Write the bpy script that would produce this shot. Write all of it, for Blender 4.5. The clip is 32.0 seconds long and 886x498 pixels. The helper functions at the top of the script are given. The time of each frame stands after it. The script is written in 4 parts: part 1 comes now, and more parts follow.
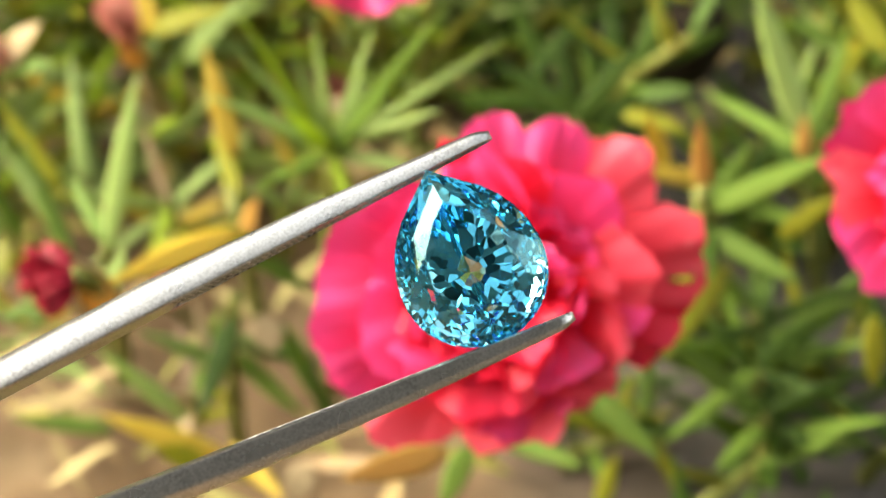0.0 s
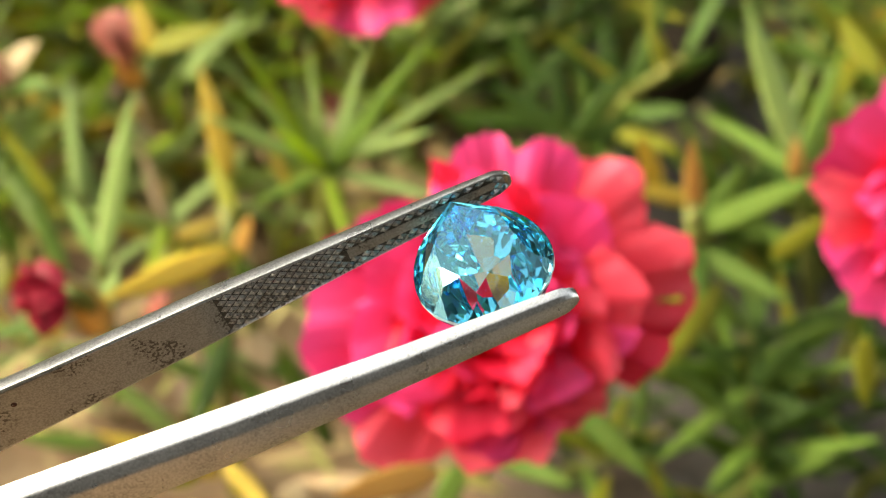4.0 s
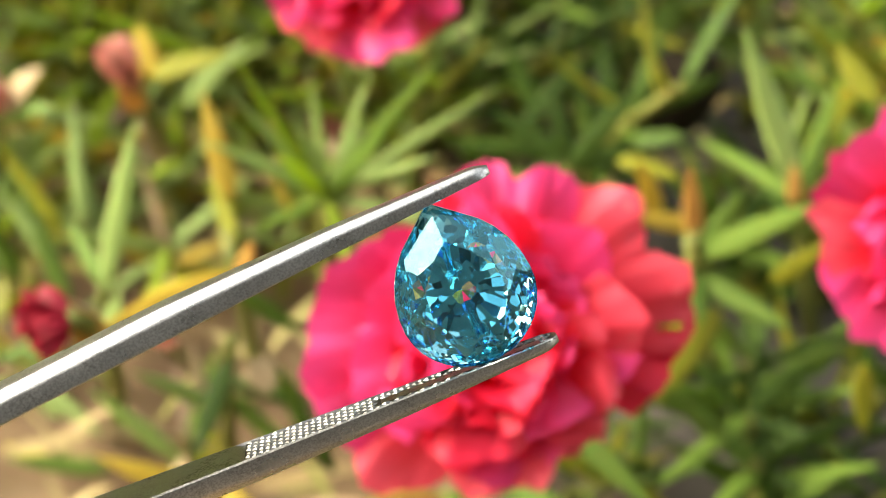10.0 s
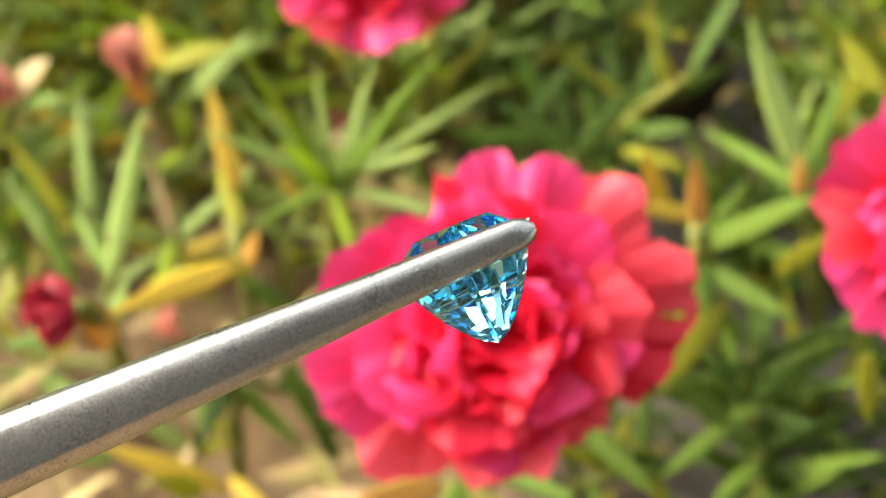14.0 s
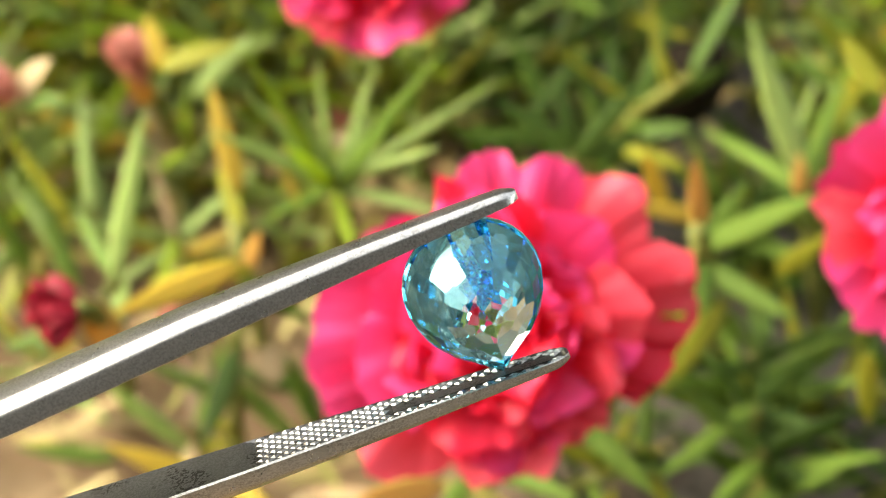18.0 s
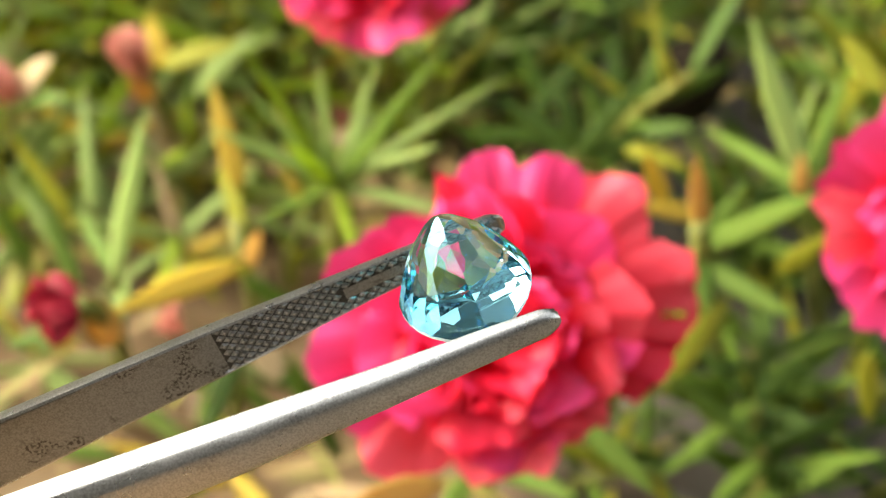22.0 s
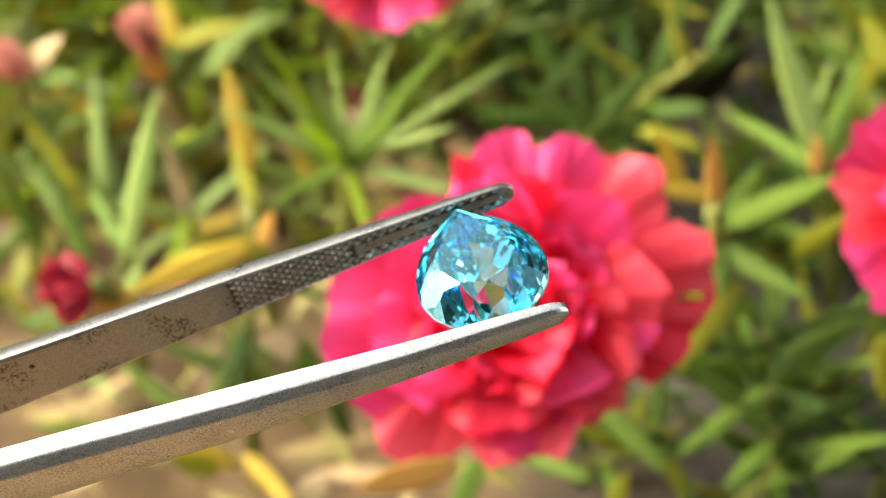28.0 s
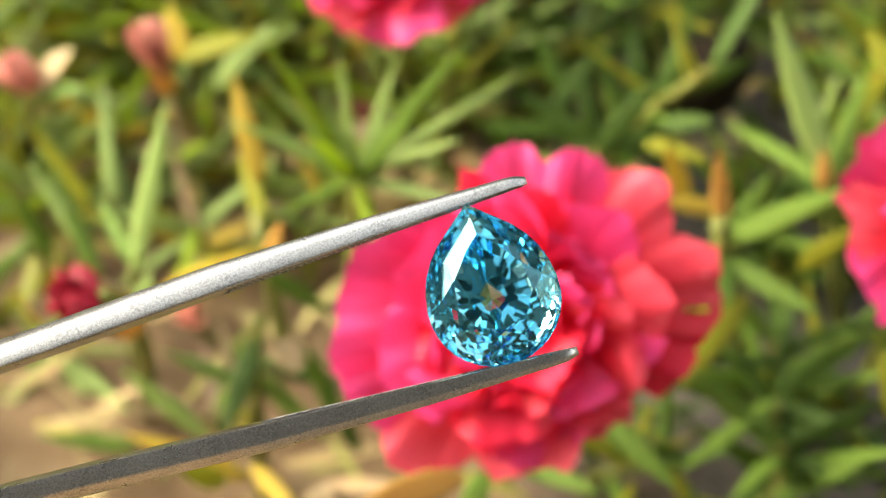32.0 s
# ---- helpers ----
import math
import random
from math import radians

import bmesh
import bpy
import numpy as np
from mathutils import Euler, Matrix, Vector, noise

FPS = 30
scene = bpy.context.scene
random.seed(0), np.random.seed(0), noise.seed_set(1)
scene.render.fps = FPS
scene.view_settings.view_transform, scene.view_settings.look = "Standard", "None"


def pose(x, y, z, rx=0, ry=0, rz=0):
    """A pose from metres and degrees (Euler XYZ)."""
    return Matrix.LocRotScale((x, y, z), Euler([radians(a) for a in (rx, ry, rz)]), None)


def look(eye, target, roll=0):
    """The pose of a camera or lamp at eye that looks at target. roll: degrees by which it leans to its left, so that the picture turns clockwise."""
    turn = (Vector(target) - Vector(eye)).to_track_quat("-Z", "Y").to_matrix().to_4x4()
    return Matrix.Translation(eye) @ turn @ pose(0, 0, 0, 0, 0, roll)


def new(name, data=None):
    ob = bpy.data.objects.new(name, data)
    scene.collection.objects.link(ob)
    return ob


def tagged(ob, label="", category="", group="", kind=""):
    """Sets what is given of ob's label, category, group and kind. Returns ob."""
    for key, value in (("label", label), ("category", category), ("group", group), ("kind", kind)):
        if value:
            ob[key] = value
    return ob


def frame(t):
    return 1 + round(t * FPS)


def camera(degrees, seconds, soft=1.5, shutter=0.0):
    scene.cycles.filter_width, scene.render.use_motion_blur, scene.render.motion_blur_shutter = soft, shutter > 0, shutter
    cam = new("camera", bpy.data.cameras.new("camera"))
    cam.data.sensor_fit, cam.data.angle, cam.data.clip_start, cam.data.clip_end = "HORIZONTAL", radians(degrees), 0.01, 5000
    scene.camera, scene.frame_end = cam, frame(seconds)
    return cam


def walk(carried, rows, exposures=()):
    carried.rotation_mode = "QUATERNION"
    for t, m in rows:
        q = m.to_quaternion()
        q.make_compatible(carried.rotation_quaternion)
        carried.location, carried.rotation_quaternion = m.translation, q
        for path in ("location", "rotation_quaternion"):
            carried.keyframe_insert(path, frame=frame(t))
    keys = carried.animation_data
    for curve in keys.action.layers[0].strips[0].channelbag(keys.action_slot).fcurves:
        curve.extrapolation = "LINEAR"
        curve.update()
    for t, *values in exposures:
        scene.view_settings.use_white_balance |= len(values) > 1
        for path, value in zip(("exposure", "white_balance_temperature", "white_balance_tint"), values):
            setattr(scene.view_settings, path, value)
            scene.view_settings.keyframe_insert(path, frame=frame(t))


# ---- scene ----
cam = camera(40.0, 32.0, soft=0.65)
cam.data.dof.use_dof = True
cam.data.dof.focus_distance = 0.0715
cam.data.dof.aperture_fstop = 30.0
CARRIED = [
    (0, pose(-0.00157, 0.00033, 0.15856, 43.492, -0.034, -0.590)),
    (0.5, pose(-0.00098, 0.00070, 0.15884, 43.583, -0.168, -0.489)),
    (1, pose(-0.00054, 0.00036, 0.15902, 43.985, -0.158, -0.471)),
    (1.5, pose(-0.00076, 0.00029, 0.15900, 44.201, -0.280, -0.561)),
    (2, pose(-0.00023, 0.00062, 0.15907, 44.200, -0.168, -0.508)),
    (2.5, pose(0.00011, 0.00063, 0.15922, 44.325, -0.051, -0.411)),
    (3, pose(-0.00005, 0.00026, 0.15934, 44.669, -0.096, -0.402)),
    (3.5, pose(-0.00025, 0.00017, 0.15932, 44.235, -0.097, -0.380)),
    (5.5, pose(-0.00057, 0.00011, 0.15942, 44.423, -0.127, -0.316)),
    (6, pose(-0.00083, -0.00007, 0.15958, 44.633, -0.182, -0.448)),
    (6.5, pose(-0.00079, 0.00022, 0.15973, 44.655, -0.152, -0.410)),
    (7, pose(-0.00095, 0.00004, 0.15995, 44.837, -0.214, -0.437)),
    (7.5, pose(-0.00133, 0.00038, 0.16041, 44.692, -0.287, -0.404)),
    (8, pose(-0.00076, 0.00011, 0.15995, 44.717, -0.173, -0.317)),
    (8.5, pose(-0.00108, 0.00027, 0.15973, 44.727, -0.224, -0.326)),
    (9, pose(-0.00058, -0.00012, 0.15966, 45.145, -0.047, -0.282)),
    (9.5, pose(-0.00076, 0.00004, 0.15982, 45.146, -0.140, -0.301)),
    (10, pose(-0.00026, -0.00001, 0.16039, 45.232, -0.142, -0.245)),
    (10.5, pose(-0.00015, 0.00013, 0.16005, 44.933, -0.153, -0.270)),
    (11, pose(0.00000, -0.00023, 0.15991, 44.808, -0.150, -0.160)),
    (11.5, pose(-0.00022, -0.00022, 0.15985, 44.778, -0.107, -0.185)),
    (12, pose(-0.00017, -0.00042, 0.16013, 45.030, -0.146, -0.175)),
    (12.5, pose(0.00013, -0.00047, 0.16034, 45.137, -0.055, -0.097)),
    (13, pose(0.00045, -0.00088, 0.15998, 45.244, 0.045, -0.049)),
    (13.5, pose(0.00066, -0.00056, 0.16020, 44.846, 0.159, 0.138)),
    (14, pose(0.00054, -0.00078, 0.16006, 45.033, 0.181, 0.145)),
    (14.5, pose(0.00054, -0.00108, 0.16019, 45.233, -0.003, 0.099)),
    (16.5, pose(0.00048, -0.00093, 0.16016, 44.721, 0.245, 0.185)),
    (17, pose(0.00064, -0.00103, 0.16029, 44.724, 0.380, 0.317)),
    (17.5, pose(0.00041, -0.00107, 0.16030, 44.828, 0.184, 0.243)),
    (18, pose(0.00050, -0.00096, 0.16056, 44.955, 0.206, 0.177)),
    (18.5, pose(0.00062, -0.00114, 0.16034, 45.024, 0.192, 0.298)),
    (19, pose(0.00062, -0.00102, 0.16016, 44.706, 0.283, 0.338)),
    (19.5, pose(0.00072, -0.00085, 0.16081, 44.405, 0.339, 0.316)),
    (20, pose(0.00092, -0.00098, 0.16047, 44.830, 0.378, 0.299)),
    (20.5, pose(0.00049, -0.00104, 0.16067, 44.982, 0.244, 0.228)),
    (21, pose(0.00063, -0.00119, 0.16096, 45.161, 0.277, 0.290)),
    (21.5, pose(0.00088, -0.00111, 0.16082, 45.039, 0.277, 0.342)),
    (22, pose(0.00082, -0.00095, 0.16066, 44.854, 0.244, 0.350)),
    (22.5, pose(0.00049, -0.00077, 0.16096, 44.963, 0.159, 0.391)),
    (23, pose(0.00038, -0.00112, 0.16089, 45.295, 0.117, 0.411)),
    (23.5, pose(0.00019, -0.00069, 0.16124, 44.919, 0.130, 0.375)),
    (24, pose(-0.00001, -0.00107, 0.16085, 44.947, 0.035, 0.373)),
    (24.5, pose(0.00021, -0.00059, 0.16094, 44.380, 0.214, 0.477)),
    (25, pose(0.00010, -0.00067, 0.16053, 44.169, 0.206, 0.487)),
    (25.5, pose(0.00042, -0.00101, 0.16069, 44.309, 0.297, 0.478)),
    (27.5, pose(-0.00034, -0.00033, 0.16017, 43.932, 0.020, 0.516)),
    (28, pose(-0.00046, -0.00033, 0.16009, 43.944, 0.280, 0.582)),
    (28.5, pose(-0.00068, -0.00005, 0.16031, 43.815, 0.381, 0.689)),
    (29, pose(-0.00061, -0.00010, 0.16038, 43.951, 0.206, 0.586)),
    (29.5, pose(-0.00077, -0.00051, 0.16016, 44.355, 0.148, 0.579)),
    (30, pose(-0.00074, -0.00029, 0.16034, 44.324, 0.243, 0.577)),
    (30.5, pose(-0.00103, -0.00053, 0.16026, 44.395, 0.165, 0.628)),
    (31, pose(-0.00055, -0.00037, 0.16077, 44.371, 0.417, 0.773)),
    (31.5, pose(-0.00063, -0.00049, 0.16078, 44.252, 0.481, 0.808)),
    (32, pose(-0.00059, -0.00065, 0.16073, 44.462, 0.397, 0.878)),
]
# the camera's own exposure drifts a little as the bright stone turns
STOPS = [(0.0, 0.04), (2.0, 0.05), (3.0, -0.20), (3.5, -0.20), (6.0, -0.05), (7.0, -0.08), (10.0, -0.01), (12.0, -0.01), (13.0, -0.13), (14.0, 0.06),
         (18.0, 0.06), (20.0, 0.0), (25.0, 0.02), (29.0, 0.0), (32.0, 0.0)]
walk(cam, CARRIED, [(t, 2.55 + stop, 7600, 3) for t, stop in STOPS])

# where the tweezers and the stone are held: x along the arms, y towards the first arm, z out of the stone's table
HELD = [
    (0, pose(0.00382, 0.04734, 0.11087, 37.500, -15.128, 19.098)),
    (0.5, pose(0.00497, 0.04721, 0.11063, 36.600, -14.755, 18.547)),
    (1, pose(0.00521, 0.04736, 0.11060, 35.600, -14.890, 18.482)),
    (1.5, pose(0.00503, 0.04738, 0.11098, 31.600, -15.165, 18.454)),
    (2, pose(0.00549, 0.04903, 0.10998, 24.000, -15.173, 18.632)),
    (2.5, pose(0.00594, 0.04951, 0.10966, 16.457, -14.764, 18.289)),
    (3, pose(0.00590, 0.04976, 0.10939, 12.402, -14.819, 18.102)),
    (3.5, pose(0.00592, 0.05022, 0.10887, 6.027, -14.583, 18.118)),
    (5.5, pose(0.00528, 0.05266, 0.10832, -20.617, -15.306, 18.880)),
    (6, pose(0.00488, 0.05261, 0.10858, -15.715, -15.915, 19.274)),
    (6.5, pose(0.00481, 0.05151, 0.10841, 1.367, -14.719, 17.931)),
    (7, pose(0.00416, 0.05173, 0.11017, 13.003, -15.208, 18.295)),
    (7.5, pose(0.00362, 0.05233, 0.11118, 17.700, -15.290, 18.440)),
    (8, pose(0.00393, 0.05166, 0.11061, 22.020, -14.902, 18.176)),
    (8.5, pose(0.00386, 0.05121, 0.11000, 29.180, -14.562, 17.717)),
    (9, pose(0.00422, 0.05054, 0.11006, 38.200, -14.821, 17.984)),
    (9.5, pose(0.00430, 0.05048, 0.10979, 44.000, -14.943, 18.010)),
    (10, pose(0.00477, 0.05034, 0.11001, 54.500, -15.190, 18.293)),
    (10.5, pose(0.00490, 0.05052, 0.10940, 51.000, -15.034, 18.262)),
    (11, pose(0.00517, 0.05045, 0.10926, 38.600, -14.378, 17.700)),
    (11.5, pose(0.00524, 0.05058, 0.10915, 24.941, -14.325, 17.675)),
    (12, pose(0.00524, 0.05042, 0.10950, 10.222, -14.586, 17.794)),
    (12.5, pose(0.00554, 0.05010, 0.10925, -1.481, -14.776, 18.114)),
    (13, pose(0.00554, 0.05054, 0.10940, -14.287, -14.895, 18.332)),
    (13.5, pose(0.00532, 0.05114, 0.10994, -32.782, -13.531, 17.325)),
    (14, pose(0.00516, 0.05088, 0.10982, -49.666, -14.450, 18.284)),
    (14.5, pose(0.00547, 0.05038, 0.10976, -61.548, -14.737, 18.261)),
    (16.5, pose(0.00513, 0.04908, 0.10836, -91.175, -13.625, 17.638)),
    (17, pose(0.00533, 0.04884, 0.10860, -96.164, -13.148, 17.364)),
    (17.5, pose(0.00616, 0.04802, 0.10817, -105.743, -12.881, 16.738)),
    (18, pose(0.00603, 0.04838, 0.10895, -114.413, -12.878, 16.623)),
    (18.5, pose(0.00610, 0.04795, 0.10878, -125.254, -12.778, 16.582)),
    (19, pose(0.00609, 0.04745, 0.10825, -143.000, -12.661, 16.753)),
    (19.5, pose(0.00647, 0.04746, 0.10830, -158.400, -12.896, 17.217)),
    (20, pose(0.00688, 0.04768, 0.10778, -170.938, -13.171, 17.312)),
    (20.5, pose(0.00643, 0.04833, 0.10791, 175.884, -13.504, 17.394)),
    (21, pose(0.00616, 0.04924, 0.10848, 167.080, -13.958, 17.894)),
    (21.5, pose(0.00615, 0.04970, 0.10836, 159.699, -13.708, 17.737)),
    (22, pose(0.00550, 0.05003, 0.10800, 167.363, -14.247, 18.429)),
    (22.5, pose(0.00567, 0.05017, 0.10782, -177.721, -13.706, 17.710)),
    (23, pose(0.00533, 0.05104, 0.10884, -165.965, -14.060, 17.893)),
    (23.5, pose(0.00508, 0.05138, 0.10882, -156.052, -13.470, 17.425)),
    (24, pose(0.00544, 0.05155, 0.10836, -135.412, -13.216, 17.028)),
    (24.5, pose(0.00568, 0.05188, 0.10832, -116.037, -12.651, 16.986)),
    (25, pose(0.00642, 0.05111, 0.10701, -97.590, -11.827, 16.169)),
    (25.5, pose(0.00644, 0.05110, 0.10685, -81.852, -11.930, 16.298)),
    (27.5, pose(0.00516, 0.05312, 0.10524, -15.225, -11.066, 15.267)),
    (28, pose(0.00478, 0.05300, 0.10499, -0.076, -11.108, 15.644)),
    (28.5, pose(0.00455, 0.05243, 0.10463, 7.177, -10.742, 15.506)),
    (29, pose(0.00431, 0.05244, 0.10508, 17.189, -10.687, 15.095)),
    (29.5, pose(0.00426, 0.05218, 0.10564, 23.787, -10.303, 14.420)),
    (30, pose(0.00434, 0.05264, 0.10653, 31.000, -10.997, 15.294)),
    (30.5, pose(0.00411, 0.05282, 0.10708, 36.200, -10.993, 15.227)),
    (31, pose(0.00444, 0.05224, 0.10683, 38.600, -10.256, 14.830)),
    (31.5, pose(0.00469, 0.05157, 0.10636, 39.600, -9.753, 14.432)),
    (32, pose(0.00495, 0.05138, 0.10634, 40.000, -9.628, 14.190)),
]

# A gemstone in tweezers before a bed of moss roses. Metres; lengths named mm are scaled by MM.
MM = 0.001


def motions():
    walk(tweezers, [(t, m) for t, m in HELD])
    walk(gem, [(t, m) for t, m in HELD])


# ---- light ----
world = bpy.data.worlds.new("sky")
scene.world = world
scene.cycles.max_bounces, scene.cycles.glossy_bounces, scene.cycles.transmission_bounces = 28, 28, 28
world.use_nodes = True
wn = world.node_tree
sky = wn.nodes.new("ShaderNodeTexSky")
sky.sky_type = "NISHITA"
sky.sun_disc = False
sky.sun_elevation, sky.sun_rotation = radians(34), radians(284)
sky.air_density, sky.dust_density, sky.ozone_density = 1.0, 3.0, 1.0
background = wn.nodes["Background"]
background.inputs[1].default_value = 0.142
haze = wn.nodes.new("ShaderNodeHueSaturation")
haze.inputs["Saturation"].default_value = 0.45
wn.links.new(sky.outputs[0], haze.inputs["Color"])
wn.links.new(haze.outputs[0], background.inputs[0])

sun_data = bpy.data.lights.new("sun", "SUN")
sun_data.energy, sun_data.angle, sun_data.color = 0.65, radians(28), (1.0, 0.98, 0.95)
sun = new("sun", sun_data)
sun.matrix_world = look((-0.804, 0.20, 0.559), (0, 0, 0))


# ---- materials ----
def material(name, rough=0.5, metal=0.0):
    m = bpy.data.materials.new(name)
    m.use_nodes = True
    b = m.node_tree.nodes["Principled BSDF"]
    b.inputs["Roughness"].default_value, b.inputs["Metallic"].default_value = rough, metal
    return m, m.node_tree, b


def node(nt, kind, **values):
    n = nt.nodes.new(kind)
    for key, value in values.items():
        n.inputs[key.replace("_", " ")].default_value = value
    return n


def noise_tex(nt, scale, detail=4.0, space="Object"):
    n = node(nt, "ShaderNodeTexNoise", Scale=scale, Detail=detail)
    nt.links.new(nt.nodes.new("ShaderNodeTexCoord").outputs[space], n.inputs["Vector"])
    return n.outputs["Fac"]


def ramp(nt, fac, *stops):
    r = nt.nodes.new("ShaderNodeValToRGB")
    els = r.color_ramp.elements
    while len(els) < len(stops):
        els.new(0.5)
    for e, (at, c) in zip(els, stops):
        e.position, e.color = at, (*c, 1)
    nt.links.new(fac, r.inputs[0])
    return r.outputs[0]


def mixed(nt, fac, a, b, blend="MIX"):
    m = nt.nodes.new("ShaderNodeMix")
    m.data_type, m.blend_type = "RGBA", blend
    for value, socket in ((fac, m.inputs[0]), (a, m.inputs[6]), (b, m.inputs[7])):
        if isinstance(value, bpy.types.NodeSocket):
            nt.links.new(value, socket)
        else:
            socket.default_value = (*value, 1) if isinstance(value, tuple) else value
    return m.outputs[2]


def bump(nt, b, height, strength=0.3, distance=0.0002):
    n = node(nt, "ShaderNodeBump", Strength=strength, Distance=distance)
    nt.links.new(height, n.inputs["Height"])
    nt.links.new(n.outputs[0], b.inputs["Normal"])


def plant_material(name, dark, light, spot, translucent, rough=0.5, gloss=0.22, throat=None):
    """Leaf or petal tissue: two tones, fine veins, blemishes, and some light let through; throat: the colour at a petal's base."""
    m, nt, b = material(name, rough)
    mixup = node(nt, "ShaderNodeMath")
    nt.links.new(nt.nodes.new("ShaderNodeObjectInfo").outputs["Random"], mixup.inputs[0])
    nt.links.new(nt.nodes.new("ShaderNodeNewGeometry").outputs["Random Per Island"], mixup.inputs[1])
    wrap = node(nt, "ShaderNodeMath")
    wrap.operation = "FRACT"
    nt.links.new(mixup.outputs[0], wrap.inputs[0])
    rnd = wrap.outputs[0]
    b.inputs["Specular IOR Level"].default_value = gloss
    tone = ramp(nt, noise_tex(nt, 160, 3), (0.3, dark), (0.7, light))
    tone = mixed(nt, rnd, tone, light)
    if throat:
        along = nt.nodes.new("ShaderNodeAttribute")
        along.attribute_name = "along"
        tone = mixed(nt, ramp(nt, along.outputs["Fac"], (0.45, (0, 0, 0)), (0.92, (1, 1, 1))), throat, tone)
    hsv = node(nt, "ShaderNodeHueSaturation")
    val = node(nt, "ShaderNodeMapRange", To_Min=0.82, To_Max=1.1)
    nt.links.new(rnd, val.inputs["Value"])
    nt.links.new(val.outputs[0], hsv.inputs["Value"])
    nt.links.new(tone, hsv.inputs["Color"])
    blot = ramp(nt, noise_tex(nt, 420, 5), (0.62, (0, 0, 0)), (0.74, (1, 1, 1)))
    colour = mixed(nt, blot, hsv.outputs[0], spot)
    nt.links.new(colour, b.inputs["Base Color"])
    bump(nt, b, noise_tex(nt, 900, 3), 0.25, 0.0002)
    t = nt.nodes.new("ShaderNodeBsdfTranslucent")
    nt.links.new(colour, t.inputs["Color"])
    mix = node(nt, "ShaderNodeMixShader", Fac=translucent)
    nt.links.new(b.outputs[0], mix.inputs[1])
    nt.links.new(t.outputs[0], mix.inputs[2])
    nt.links.new(mix.outputs[0], nt.nodes["Material Output"].inputs[0])
    return m


BRIGHT = plant_material("leaf_fresh_green", (0.26, 0.39, 0.03), (0.42, 0.55, 0.06), (0.52, 0.48, 0.05), 0.5)
GREEN = plant_material("leaf_green", (0.108, 0.20, 0.028), (0.195, 0.305, 0.050), (0.38, 0.36, 0.03), 0.45)
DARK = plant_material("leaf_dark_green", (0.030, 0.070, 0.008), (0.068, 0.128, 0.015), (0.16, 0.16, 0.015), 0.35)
PALE = plant_material("leaf_pale_green", (0.235, 0.345, 0.09), (0.39, 0.51, 0.165), (0.50, 0.50, 0.11), 0.45)
OLIVE = plant_material("leaf_olive", (0.20, 0.21, 0.014), (0.35, 0.35, 0.028), (0.38, 0.26, 0.03), 0.4)
YELLOW = plant_material("leaf_yellow", (0.50, 0.34, 0.03), (0.64, 0.47, 0.07), (0.50, 0.24, 0.02), 0.4)
ORANGE = plant_material("leaf_orange", (0.58, 0.30, 0.05), (0.70, 0.42, 0.12), (0.50, 0.24, 0.05), 0.35)
STEM = plant_material("stem_green", (0.11, 0.13, 0.025), (0.19, 0.20, 0.045), (0.34, 0.18, 0.06), 0.15)
DRY = plant_material("dry_straw", (0.34, 0.23, 0.12), (0.52, 0.40, 0.23), (0.25, 0.15, 0.08), 0.2, 0.8)
HUSK = plant_material("dry_husk", (0.55, 0.44, 0.22), (0.68, 0.57, 0.33), (0.48, 0.36, 0.17), 0.15, 0.7)
CRIMSON = plant_material("withered_petal", (0.22, 0.008, 0.020), (0.45, 0.02, 0.05), (0.14, 0.01, 0.012), 0.25, 0.6)
ROSY = plant_material("faded_petal", (0.62, 0.21, 0.17), (0.74, 0.34, 0.28), (0.45, 0.18, 0.10), 0.3, 0.6)
# red base, pinker rim: pigment, plus the rim's sky sheen put into the colour
THROAT = (0.80, 0.010, 0.045)
PINK = plant_material("petal_pink", (0.83, 0.024, 0.15), (0.87, 0.065, 0.26), (0.92, 0.10, 0.30), 0.42, 0.5, 0.34, THROAT)
RED = plant_material("petal_red", (0.81, 0.008, 0.035), (0.87, 0.024, 0.085), (0.90, 0.05, 0.12), 0.42, 0.5, 0.34, THROAT)
CORAL = plant_material("petal_coral", (0.85, 0.036, 0.075), (0.90, 0.09, 0.145), (0.92, 0.20, 0.24), 0.42, 0.5, 0.34, THROAT)


def steel_material(name, spots, shade, dull=0.0):
    """Brushed steel: cloudy tone, fine grain, and clusters of dark flecks."""
    m, nt, b = material(name, 0.34, 1.0)
    where = ramp(nt, noise_tex(nt, 430, 3), (0.53, (0, 0, 0)), (0.60, (spots, spots, spots)))
    fleck = ramp(nt, noise_tex(nt, 5200, 4), (0.50, (0, 0, 0)), (0.57, (1, 1, 1)))
    smear = ramp(nt, noise_tex(nt, 90, 4), (0.3, (0.50 * shade, 0.485 * shade, 0.465 * shade)), (0.75, (0.60 * shade, 0.595 * shade, 0.585 * shade)))
    grain = ramp(nt, noise_tex(nt, 8000, 3), (0.38, (0.72, 0.71, 0.70)), (0.60, (1, 1, 1)))
    tone = mixed(nt, 1.0, smear, grain, "MULTIPLY")
    stain = mixed(nt, 1.0, where, fleck, "MULTIPLY")
    nt.links.new(mixed(nt, stain, tone, (0.10, 0.09, 0.08)), b.inputs["Base Color"])
    rough = node(nt, "ShaderNodeMapRange", To_Min=0.22 + dull, To_Max=0.36 + dull)
    nt.links.new(noise_tex(nt, 500, 5), rough.inputs["Value"])
    nt.links.new(rough.outputs[0], b.inputs["Roughness"])
    bump(nt, b, noise_tex(nt, 9000, 2), 0.4, 0.00003)
    return m


STEEL = steel_material("brushed_steel", 0.3, 0.97)
INNER = steel_material("stained_steel", 0.95, 0.60, 0.02)
GROOVE = steel_material("dark_groove_steel", 0.9, 0.17, 0.20)

